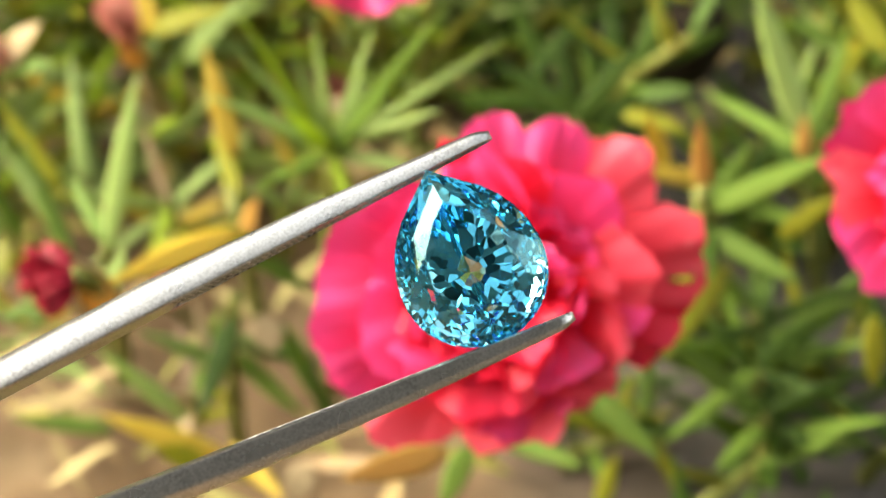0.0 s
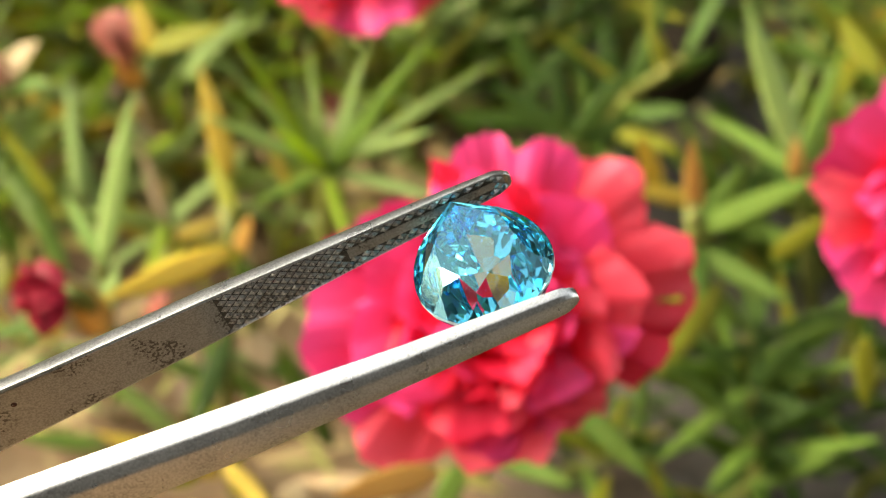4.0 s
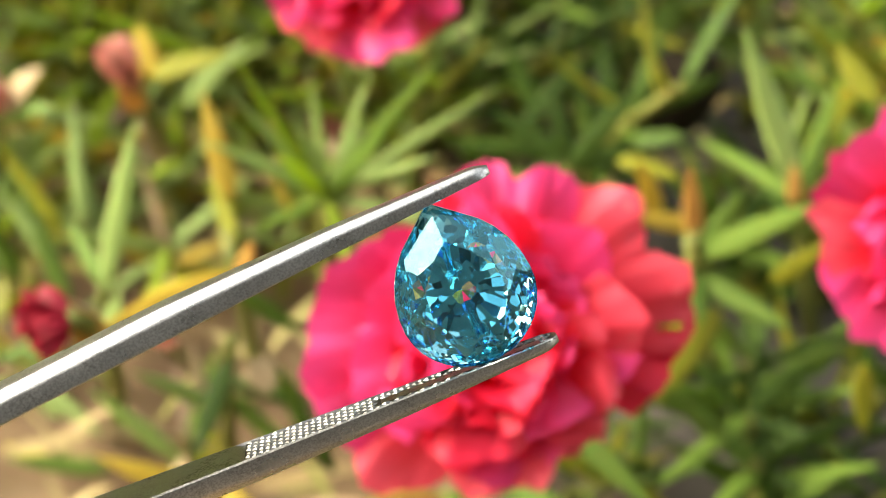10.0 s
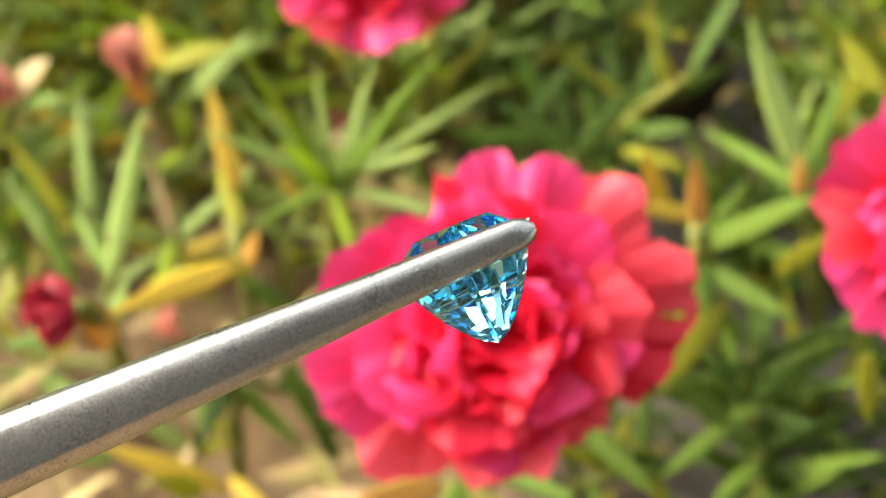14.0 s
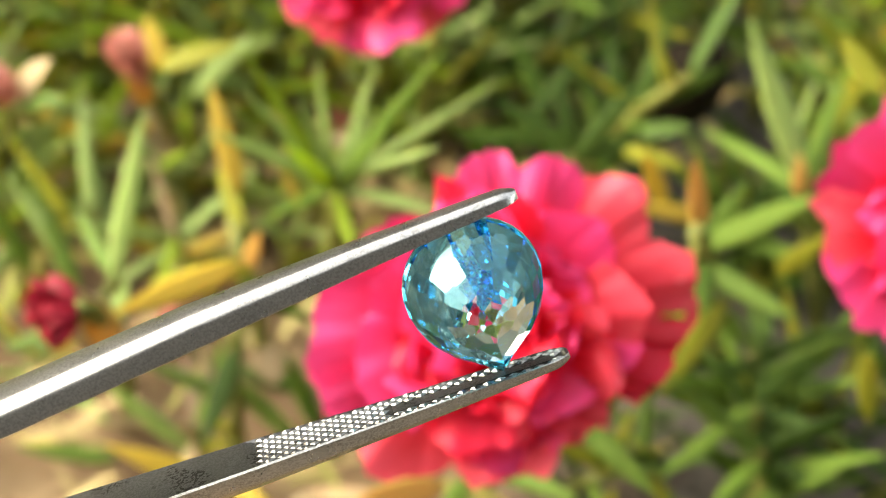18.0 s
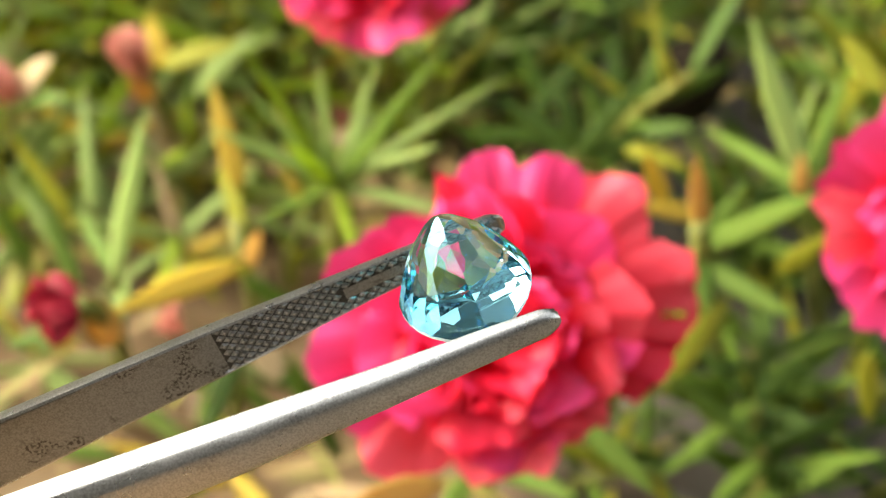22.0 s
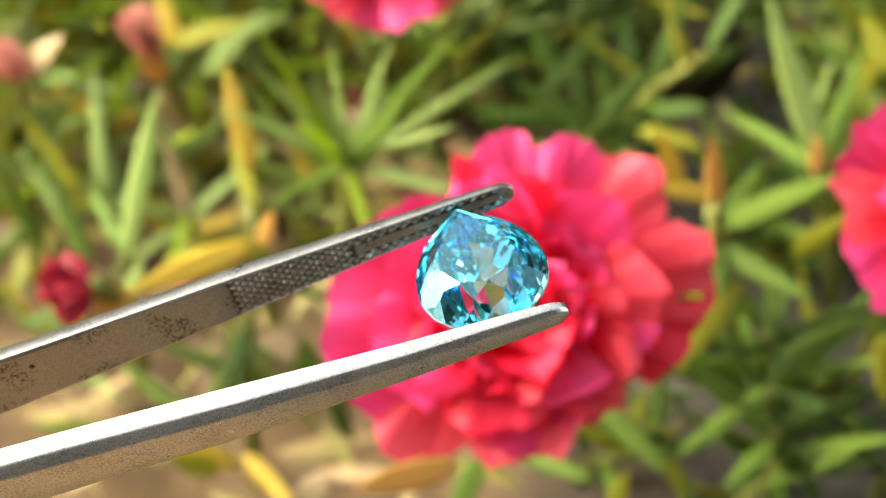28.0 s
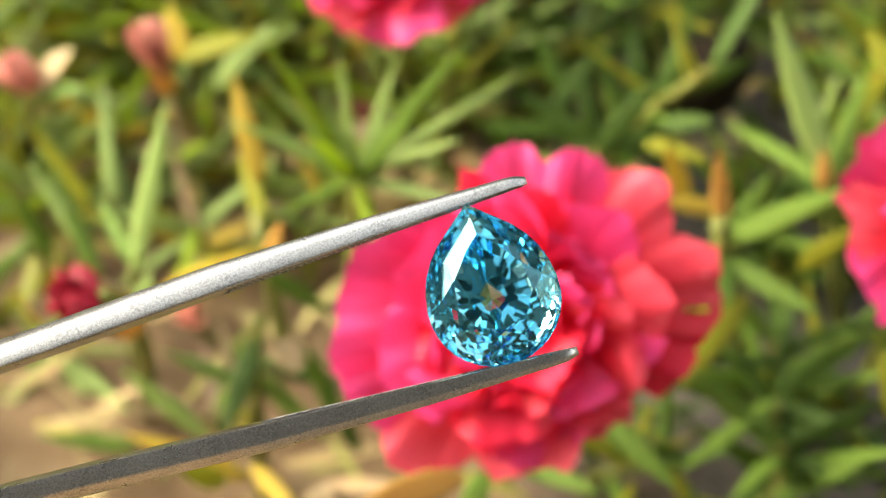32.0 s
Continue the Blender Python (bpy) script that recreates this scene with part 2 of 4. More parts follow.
ZIRCON = bpy.data.materials.new("blue_zircon")
ZIRCON.use_nodes = True
znt = ZIRCON.node_tree
through_it = node(znt, "ShaderNodeBsdfRefraction", Color=(0.79, 0.87, 0.89, 1), Roughness=0.0, IOR=1.95)
off_it = node(znt, "ShaderNodeBsdfGlossy", Color=(0.41, 0.86, 0.97, 1), Roughness=0.0)
share = node(znt, "ShaderNodeFresnel", IOR=1.95)
both = znt.nodes.new("ShaderNodeMixShader")
znt.links.new(share.outputs[0], both.inputs[0])
znt.links.new(through_it.outputs[0], both.inputs[1])
znt.links.new(off_it.outputs[0], both.inputs[2])
znt.links.new(both.outputs[0], znt.nodes["Material Output"].inputs[0])
GIRDLE, gnt, gb = material("frosted_girdle", 0.5)
gnt.links.new(ramp(gnt, noise_tex(gnt, 3000, 3), (0.3, (0.55, 0.66, 0.70)), (0.7, (0.78, 0.84, 0.86))), gb.inputs["Base Color"])
gb.inputs["Transmission Weight"].default_value = 0.5

SOIL, snt, sb = material("dry_soil", 0.95)
earth = ramp(snt, noise_tex(snt, 60, 6), (0.3, (0.12, 0.07, 0.035)), (0.55, (0.24, 0.15, 0.075)), (0.75, (0.38, 0.26, 0.145)))
where = snt.nodes.new("ShaderNodeSeparateXYZ")
snt.links.new(snt.nodes.new("ShaderNodeTexCoord").outputs["Object"], where.inputs[0])
wander = node(snt, "ShaderNodeMath")
wander.operation = "MULTIPLY_ADD"
snt.links.new(noise_tex(snt, 25, 3), wander.inputs[0])
wander.inputs[1].default_value = 0.06
snt.links.new(where.outputs["X"], wander.inputs[2])
# to the right the soil greys and darkens, with shade put into its colour
grey = ramp(snt, wander.outputs[0], (0.03, (0, 0, 0)), (0.065, (1, 1, 1)))
bed = mixed(snt, grey, earth, (0.085, 0.072, 0.058))
# unseen ground beyond the bed, coloured dark as if shaded, for darker reflections
path = ramp(snt, noise_tex(snt, 2.2, 6), (0.35, (0.045, 0.036, 0.028)), (0.65, (0.095, 0.075, 0.055)))
reach = snt.nodes.new("ShaderNodeVectorMath")
reach.operation = "LENGTH"
snt.links.new(snt.nodes.new("ShaderNodeTexCoord").outputs["Object"], reach.inputs[0])
outside = node(snt, "ShaderNodeMapRange", From_Min=0.36, From_Max=0.5)
snt.links.new(reach.outputs["Value"], outside.inputs["Value"])
snt.links.new(mixed(snt, outside.outputs[0], bed, path), sb.inputs["Base Color"])
bump(snt, sb, noise_tex(snt, 500, 6), 0.6, 0.001)
LITTER, lnt, lb = material("leaf_litter", 0.8)
isl = lnt.nodes.new("ShaderNodeNewGeometry").outputs["Random Per Island"]
lnt.links.new(ramp(lnt, isl, (0.0, (0.22, 0.13, 0.05)), (0.35, (0.42, 0.33, 0.14)), (0.6, (0.30, 0.30, 0.06)), (0.8, (0.52, 0.38, 0.10)), (1.0, (0.40, 0.26, 0.18))), lb.inputs["Base Color"])
bump(lnt, lb, noise_tex(lnt, 900, 3), 0.3, 0.0003)
STONE, tnt, tb = material("grey_stone", 0.85)
tnt.links.new(ramp(tnt, noise_tex(tnt, 120, 6), (0.3, (0.06, 0.052, 0.045)), (0.7, (0.13, 0.11, 0.095))), tb.inputs["Base Color"])
bump(tnt, tb, noise_tex(tnt, 700, 5), 0.5, 0.0008)


# near-black colour that stands for deep shade in a gap among the leaves
GAP_SHADE, dnt, db = material("gap_shade", 0.9)
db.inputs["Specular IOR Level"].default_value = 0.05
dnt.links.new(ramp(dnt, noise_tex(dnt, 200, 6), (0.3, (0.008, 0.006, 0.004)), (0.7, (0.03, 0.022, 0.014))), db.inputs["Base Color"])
# kept dark for the unseen walls and ceiling, to give reflections contrast
PLASTER, pnt, pb = material("dark_screen_plaster", 0.9)
pnt.links.new(ramp(pnt, noise_tex(pnt, 3, 6), (0.3, (0.05, 0.05, 0.05)), (0.7, (0.11, 0.11, 0.11))), pb.inputs["Base Color"])
bump(pnt, pb, noise_tex(pnt, 60, 6), 0.4, 0.003)


# ---- helpers ----
def mesh_of(name, verts, faces, mat, smooth=True):
    me = bpy.data.meshes.new(name)
    me.from_pydata([tuple(v) for v in verts], [], faces)
    me.materials.append(mat)
    me.polygons.foreach_set("use_smooth", [smooth] * len(me.polygons))
    me.update()
    return me


def part(name, me, parent, label="", m=None):
    ob = new(name, me)
    ob.parent = parent
    if m is not None:
        ob.matrix_basis = m
    return tagged(ob, label) if label else ob


def tube(points, radii, sides=7):
    """Verts and faces of a closed tapered tube along points."""
    verts, faces, n = [], [], len(points)
    for i, (p, r) in enumerate(zip(points, radii)):
        d = (points[min(i + 1, n - 1)] - points[max(i - 1, 0)]).normalized()
        a = d.orthogonal().normalized()
        b = d.cross(a)
        for k in range(sides):
            w = 2 * math.pi * k / sides
            verts.append(p + r * (math.cos(w) * a + math.sin(w) * b))
    for i in range(n - 1):
        for k in range(sides):
            k2 = (k + 1) % sides
            faces.append((i * sides + k, i * sides + k2, (i + 1) * sides + k2, (i + 1) * sides + k))
    faces.append(tuple(range(sides - 1, -1, -1)))
    faces.append(tuple((n - 1) * sides + k for k in range(sides)))
    return verts, faces


# ---- ground ----
def build_ground():
    edges = sorted({round(s * v, 4) for s in (-1, 1) for v in
                    [i * 0.006 for i in range(46)] + [0.32, 0.42, 0.6, 1, 2, 5, 12, 40, 150, 600, 2500]})
    verts = []
    for y in edges:
        for x in edges:
            far = max(abs(x), abs(y))
            amp = 1.0 if far < 0.3 else 0.0
            z = amp * (0.010 * noise.noise((x * 14, y * 14, 3)) + 0.004 * noise.noise((x * 60, y * 60, 8)))
            verts.append((x, y + 0.15, z - 0.004))
    n = len(edges)
    faces = [(j * n + i, j * n + i + 1, (j + 1) * n + i + 1, (j + 1) * n + i) for j in range(n - 1) for i in range(n - 1)]
    tagged(new("ground", mesh_of("ground", verts, faces, SOIL)), "dry brown soil of a flower bed", "ground", kind="structure")


build_ground()


def build_wall(name, ys, height, turn, label):
    """A plain plastered wall, added out of view to darken reflections."""
    nx, nz, verts, faces = 24, 14, [], []
    for y in ys:
        for j in range(nz + 1):
            for i in range(nx + 1):
                verts.append((-4 + 8 * i / nx, y, -0.02 + height * j / nz))
    k = (nx + 1) * (nz + 1)
    for s in (0, k):
        for j in range(nz):
            for i in range(nx):
                q = (s + j * (nx + 1) + i, s + j * (nx + 1) + i + 1, s + (j + 1) * (nx + 1) + i + 1, s + (j + 1) * (nx + 1) + i)
                faces.append(q if s else q[::-1])
    top, right = nz * (nx + 1), nx
    faces += [(top + i, top + i + 1, k + top + i + 1, k + top + i) for i in range(nx)]
    faces += [(j * (nx + 1) + c, (j + 1) * (nx + 1) + c, k + (j + 1) * (nx + 1) + c, k + j * (nx + 1) + c) for j in range(nz) for c in (0, right)]
    ob = new(name, mesh_of(name, verts, faces, PLASTER, False))
    ob.matrix_basis = pose(0, 0, 0, 0, 0, turn)
    tagged(ob, label, "wall", kind="structure")


# two unseen walls, added to cut off low sky in stone and steel
build_wall("wall_south", (-1.7, -1.9), 2.4, 0, "plain dark plaster wall added out of view behind the camera")
build_wall("wall_north", (-2.6, -2.75), 2.1, 180, "plain dark plaster wall added out of view beyond the bed")


def build_added_ceiling():
    """A plain boarded ceiling over the near side, added unseen to darken the stone's reflections."""
    verts, faces, n = [], [], 16
    for i in range(n):
        y0, y1 = -1.9 + 0.9 * i / n + 0.002, -1.9 + 0.9 * (i + 1) / n - 0.002
        k = len(verts)
        verts += [(x, y, z) for z in (2.40 + 0.004 * (i % 2), 2.46) for x, y in ((-4.2, y0), (4.2, y0), (4.2, y1), (-4.2, y1))]
        faces += [(k + 3, k + 2, k + 1, k), (k + 4, k + 5, k + 6, k + 7)] + [(k + a, k + (a + 1) % 4, k + 4 + (a + 1) % 4, k + 4 + a) for a in range(4)]
    tagged(new("ceiling", mesh_of("ceiling", verts, faces, PLASTER, False)), "plain boarded ceiling added unseen overhead to darken reflections", "ceiling", kind="structure")


build_added_ceiling()


def stone_mesh(seed):
    bm = bmesh.new()
    bmesh.ops.create_icosphere(bm, subdivisions=3, radius=1)
    for v in bm.verts:
        v.co *= 1 + 0.28 * noise.noise(v.co * 1.3 + Vector((seed, 0, 0)))
        v.co.z *= 0.55
    me = bpy.data.meshes.new("stone")
    bm.to_mesh(me)
    bm.free()
    me.materials.append(STONE)
    me.polygons.foreach_set("use_smooth", [True] * len(me.polygons))
    return me


STONES = [stone_mesh(s) for s in range(3)]
SHADE_LUMP = stone_mesh(7)
SHADE_LUMP.materials[0] = GAP_SHADE


def shade_lump(x, y, z, size):
    """A near-black lump added between the plants as the shade of a gap."""
    ob = new("wood_lump", SHADE_LUMP)
    ob.matrix_basis = pose(x * MM, y * MM, z * MM, 20, 10, 40) @ Matrix.Diagonal((size * MM, size * MM * 0.8, size * MM * 1.6, 1))
    tagged(ob, "black lump added for the deep shade of a gap in the bed", "wood lump")


def stone(x, y, size, turn, which):
    ob = new("stone", STONES[which])
    ob.matrix_basis = pose(x * MM, y * MM, size * MM * 0.25, 0, 0, turn) @ Matrix.Scale(size * MM, 4)
    tagged(ob, "rough grey stone lying on the soil", "stone", "stones on the soil")


# ---- leaves ----
def leaf_mesh(mat, bend, flat):
    """A fleshy pointed moss rose leaf of length 1 along +x, half-width 1 in y."""
    verts, faces, sides, rings = [], [], 8, 11
    for i in range(rings):
        s = i / (rings - 1)
        r = (0.35 + 0.65 * min(1, s / 0.22)) * (1 - max(0, (s - 0.42) / 0.58) ** 1.7) + 0.02
        for k in range(sides):
            w = 2 * math.pi * k / sides
            verts.append((s, r * math.cos(w), bend * s * s + r * flat * 0.022 * math.sin(w) + 0.02 * r * flat * math.cos(w) ** 2))
    for i in range(rings - 1):
        for k in range(sides):
            k2 = (k + 1) % sides
            faces.append((i * sides + k, i * sides + k2, (i + 1) * sides + k2, (i + 1) * sides + k))
    faces += [tuple(range(sides - 1, -1, -1)), tuple((rings - 1) * sides + k for k in range(sides))]
    return mesh_of("leaf", verts, faces, mat)


TONES = dict(b=BRIGHT, g=GREEN, d=DARK, p=PALE, o=OLIVE, y=YELLOW, r=ORANGE, s=DRY)
LEAVES = {key: [leaf_mesh(mat, b, f) for b, f in ((0.06, 0.9), (-0.08, 0.8), (0.13, 1.0))] for key, mat in TONES.items()}
TONE_LABEL = dict(y="yellowing leaf", r="orange withered leaf", s="dry straw-coloured leaf", p="pale green leaf")
UP = Vector((0, -0.55, 0.83))


def leaf(plant, a, b, width, tone, shape=0, roll=0.0):
    """A leaf from a to b (mm), width mm across, turned to the light."""
    a, b = Vector(a) * MM, Vector(b) * MM
    x = (b - a).normalized()
    y = UP.cross(x).normalized()
    y = Matrix.Rotation(radians(roll), 3, x) @ y
    z = x.cross(y)
    size = (b - a).length
    m = Matrix((x * size, y * width * MM * 0.45, z * size)).transposed().to_4x4()
    m.translation = a
    return part("leaf", LEAVES[tone][shape % 3], plant, TONE_LABEL.get(tone, ""), m)


def stalk(plant, pts, r0, r1, mat=STEM, name="stem"):
    """A stem through pts (mm), smoothed."""
    pts = [Vector(p) * MM for p in pts]
    line = []
    for i in range(len(pts) - 1):
        p0, p1, p2, p3 = pts[max(i - 1, 0)], pts[i], pts[i + 1], pts[min(i + 2, len(pts) - 1)]
        for k in range(6):
            t = k / 6
            line.append(0.5 * (2 * p1 + (p2 - p0) * t + (2 * p0 - 5 * p1 + 4 * p2 - p3) * t * t + (3 * p1 - p0 - 3 * p2 + p3) * t ** 3))
    line.append(pts[-1])
    n = len(line)
    v, f = tube(line, [(r0 + (r1 - r0) * i / (n - 1)) * MM for i in range(n)], 8)
    return part(name, mesh_of(name, v, f, mat), plant)


def build_litter():
    """Dry leaves and straw scattered over the soil."""
    rng = random.Random(77)
    verts, faces = [], []
    for k in range(3200):
        x, y = rng.uniform(-150, 150), rng.uniform(70, 350)
        if (y < 150 and rng.random() < 0.85) or (x > 0 and (y < 150 or rng.random() < 0.85)):
            continue
        m = pose(x * MM, y * MM, rng.uniform(2, 15 if y > 165 else 8) * MM, rng.uniform(-25, 25), rng.uniform(-20, 20), rng.uniform(0, 360))
        n, l, w = len(verts), rng.uniform(8, 20) * MM, rng.uniform(0.5, 1.5) * MM
        for u, v, z in ((0, -0.3, 0), (0, 0.3, 0), (0.35, -1, 0.05), (0.35, 1, 0.05), (0.7, -0.8, 0.08), (0.7, 0.8, 0.08), (1, 0, 0)):
            verts.append(m @ Vector((u * l, v * w, z * l)))
        faces += [(n, n + 1, n + 3, n + 2), (n + 2, n + 3, n + 5, n + 4), (n + 4, n + 5, n + 6)]
    ob = new("leaf_litter", mesh_of("leaf_litter", verts, faces, LITTER))
    tagged(ob, "dry straw-coloured leaf litter scattered on the soil", "leaf litter", kind="stuff")


def plant_empty(x, y, label, group=""):
    e = new("moss_rose_plant")
    e.empty_display_size = 0.01
    e.matrix_basis = Matrix.Identity(4)
    return tagged(e, label, "plant", group or "moss rose plants")


FAR = dict()


def keep_far(mat, verts, faces):
    """Add a piece to the joined foliage of the far bed."""
    v, f = FAR.setdefault(mat.name, ([], []))
    n = len(v)
    v.extend(verts)
    f.extend(tuple(i + n for i in q) for q in faces)


def far_sprig(x, y, height, lean, tones, seed, length=19.0, width=3.0):
    """The same shoot as sprig() far back in the bed, joined with its neighbours."""
    p = sprig(x, y, height, lean, tones, seed, length, width)
    for ob in list(p.children):
        me, m = ob.data, ob.matrix_basis
        keep_far(me.materials[0], [m @ v.co for v in me.vertices], [tuple(q.vertices) for q in me.polygons])
        bpy.data.objects.remove(ob)
        if me.users == 0:
            bpy.data.meshes.remove(me)
    bpy.data.objects.remove(p)


def join_far():
    verts, faces, which, mats = [], [], [], []
    for name, (v, f) in FAR.items():
        n = len(verts)
        verts += v
        faces += [tuple(i + n for i in q) for q in f]
        which += [len(mats)] * len(f)
        mats.append(bpy.data.materials[name])
    me = mesh_of("moss_rose_foliage", verts, faces, mats[0])
    for m in mats[1:]:
        me.materials.append(m)
    me.polygons.foreach_set("material_index", which)
    tagged(new("moss_rose_foliage", me), "dense green and yellowing moss rose foliage filling the back of the bed", "foliage", kind="stuff")


def sprig(x, y, height, lean, tones, seed, length=19.0, width=3.0):
    """A moss rose shoot rooted at x, y (mm): a leaning stem with spiralled leaves and a leafy tip."""
    rng = random.Random(seed)
    p = plant_empty(x, y, "leafy moss rose shoot with narrow fleshy leaves", "moss rose shoots")
    lx, ly = lean
    pts = [Vector((x + lx * s * s + rng.uniform(-2, 2) * s, y + ly * s * s + rng.uniform(-2, 2) * s, height * s - 3 * (1 - s))) for s in (0, 0.35, 0.7, 1.0)]
    stalk(p, pts, 1.5, 0.9)
    n = int(height / 4) + 6
    for i in range(n):
        s = 0.25 + 0.75 * i / (n - 1)
        j = min(int(s * 3 / 1.0001), 2)
        f = (s - (0, 0.35, 0.7)[j]) / (0.35, 0.35, 0.3)[j] if j < 3 else 1
        f = max(0.0, min(1.0, f))
        a = pts[j].lerp(pts[j + 1], f)
        az = 2.4 * i + rng.uniform(-0.4, 0.4)
        up = rng.uniform(0.1, 0.7) + 0.5 * s
        d = Vector((math.cos(az), math.sin(az), up)).normalized()
        leaf(p, a, a + d * length * rng.uniform(0.7, 1.2), width * rng.uniform(0.75, 1.25), rng.choice(tones), i, rng.uniform(-50, 50))
    return p


def tuft(base, tip, n, length, width, tones, seed):
    """A shoot from base to tip (mm) with a loose star of n leaves at its end."""
    rng = random.Random(seed)
    p = plant_empty(0, 0, "moss rose shoot with a loose tuft of faded leaves", "moss rose shoots")
    a, b = Vector(base), Vector(tip)
    stalk(p, [a, a.lerp(b, 0.5) + Vector((rng.uniform(-3, 3), 0, 2)), b], 1.3, 0.9)
    for i in range(n):
        az = 2.4 * i + rng.uniform(-0.5, 0.5)
        d = Vector((math.cos(az), 0.7 * math.sin(az) - 0.1, 0.7 * math.sin(az) + 0.25)).normalized()
        s = a.lerp(b, rng.uniform(0.7, 1.0))
        leaf(p, s, s + d * length * rng.uniform(0.65, 1.2), width * rng.uniform(0.75, 1.25), rng.choice(tones), i, rng.uniform(-50, 50))
    return p


# ---- flowers ----
def petal_mesh(mat, rng, length, width, cup, curl, ruffle):
    """A ruffled, notched petal: base at the origin, out along +x, face towards +z; lengths in mm."""
    verts, faces, nu, nv = [], [], 13, 15
    p1, p2, p3 = rng.uniform(0, 9), rng.uniform(0, 9), rng.uniform(0, 9)
    for i in range(nu):
        u = i / (nu - 1)
        for j in range(nv):
            v = 2 * j / (nv - 1) - 1
            s = max(0.0, (u - 0.62) / 0.38)
            w = width / 2 * (0.24 + 0.76 * math.sin(min(1, u / 0.66) * math.pi / 2)) * math.sqrt(1 - 0.62 * s * s)
            edge = 1 - 0.13 * v * v + (0.040 * math.sin(4.4 * v + p1) + 0.013 * math.sin(11 * v + p2) + 0.003 * math.sin(23 * v + p3)) * u - 0.045 * math.exp(-(v / 0.2) ** 2) * u * u
            x = length * u * edge
            y = w * v
            z = cup * length * u * u * 0.5 + curl * length * max(0, u - 0.6) ** 2 * 2 + 0.18 * width * v * v * (1 - 0.5 * u)
            z += ruffle * width * u * u * (math.sin(3.4 * v + p3) * 0.55 + 0.22 * math.sin(7.5 * v + p1) + 0.06 * math.sin(14 * v + p2)) * (0.35 + 0.65 * abs(v))
            z += 0.006 * width * math.sin(24 * v + 3 * u) * u
            verts.append((x * MM, y * MM, z * MM))
    faces = [(i * nv + j, (i + 1) * nv + j, (i + 1) * nv + j + 1, i * nv + j + 1) for i in range(nu - 1) for j in range(nv - 1)]
    return with_along(mesh_of("petal", verts, faces, mat), nu, nv)


def with_along(me, nu, nv):
    """How far along the petal each point lies, from its base to its rim."""
    at = me.attributes.new("along", "FLOAT", "POINT")
    at.data.foreach_set("value", [i / (nu - 1) for i in range(nu) for j in range(nv)])
    return me


def fan_petal(mat, rng, half, radii, cup, ruffle, hole=None):
    """A broad petal that fans out from the flower's middle over 2 * half degrees; radii: its reach (mm) from one side to the other;
    hole: where an insect ate through it, as (along, across, size)."""
    verts, faces, nu, nv = [], [], 17, 23
    p1, p2, p3 = rng.uniform(0, 9), rng.uniform(0, 9), rng.uniform(0, 9)
    knots = [2 * k / (len(radii) - 1) - 1 for k in range(len(radii))]
    for i in range(nu):
        u = i / (nu - 1)
        for j in range(nv):
            v = 2 * j / (nv - 1) - 1
            reach = float(np.interp(v, knots, radii))
            r = reach * u * (1 + u * (0.012 * math.sin(7 * v + p1) + 0.007 * math.sin(17 * v + p2) + 0.006 * math.sin(31 * v + p3)))
            a = radians(half) * v * (1.18 - 0.18 * u) + 0.02 * u * math.sin(5 * u + p2)
            z = cup * reach * u * u * 0.5 + ruffle * u ** 3 * (1.5 * math.sin(2.6 * v + p3) + 0.7 * math.sin(5.6 * v + p1 + u) + 0.25 * math.sin(12.5 * v + p2))
            z += 0.5 * math.sin(5.2 * u + p1) * (0.4 + 0.6 * abs(v)) + 0.03 * math.sin(34 * v + 2 * u) * u - 0.3 * v * v * u
            verts.append((r * math.cos(a) * MM, r * math.sin(a) * MM, z * MM))
    for i in range(nu - 1):
        for j in range(nv - 1):
            u, v = (i + 0.5) / (nu - 1), 2 * (j + 0.5) / (nv - 1) - 1
            if hole and math.hypot(u - hole[0], (v - hole[1]) * 0.45) < hole[2]:
                continue
            faces.append((i * nv + j, (i + 1) * nv + j, (i + 1) * nv + j + 1, i * nv + j + 1))
    return with_along(mesh_of("petal", verts, faces, mat), nu, nv)


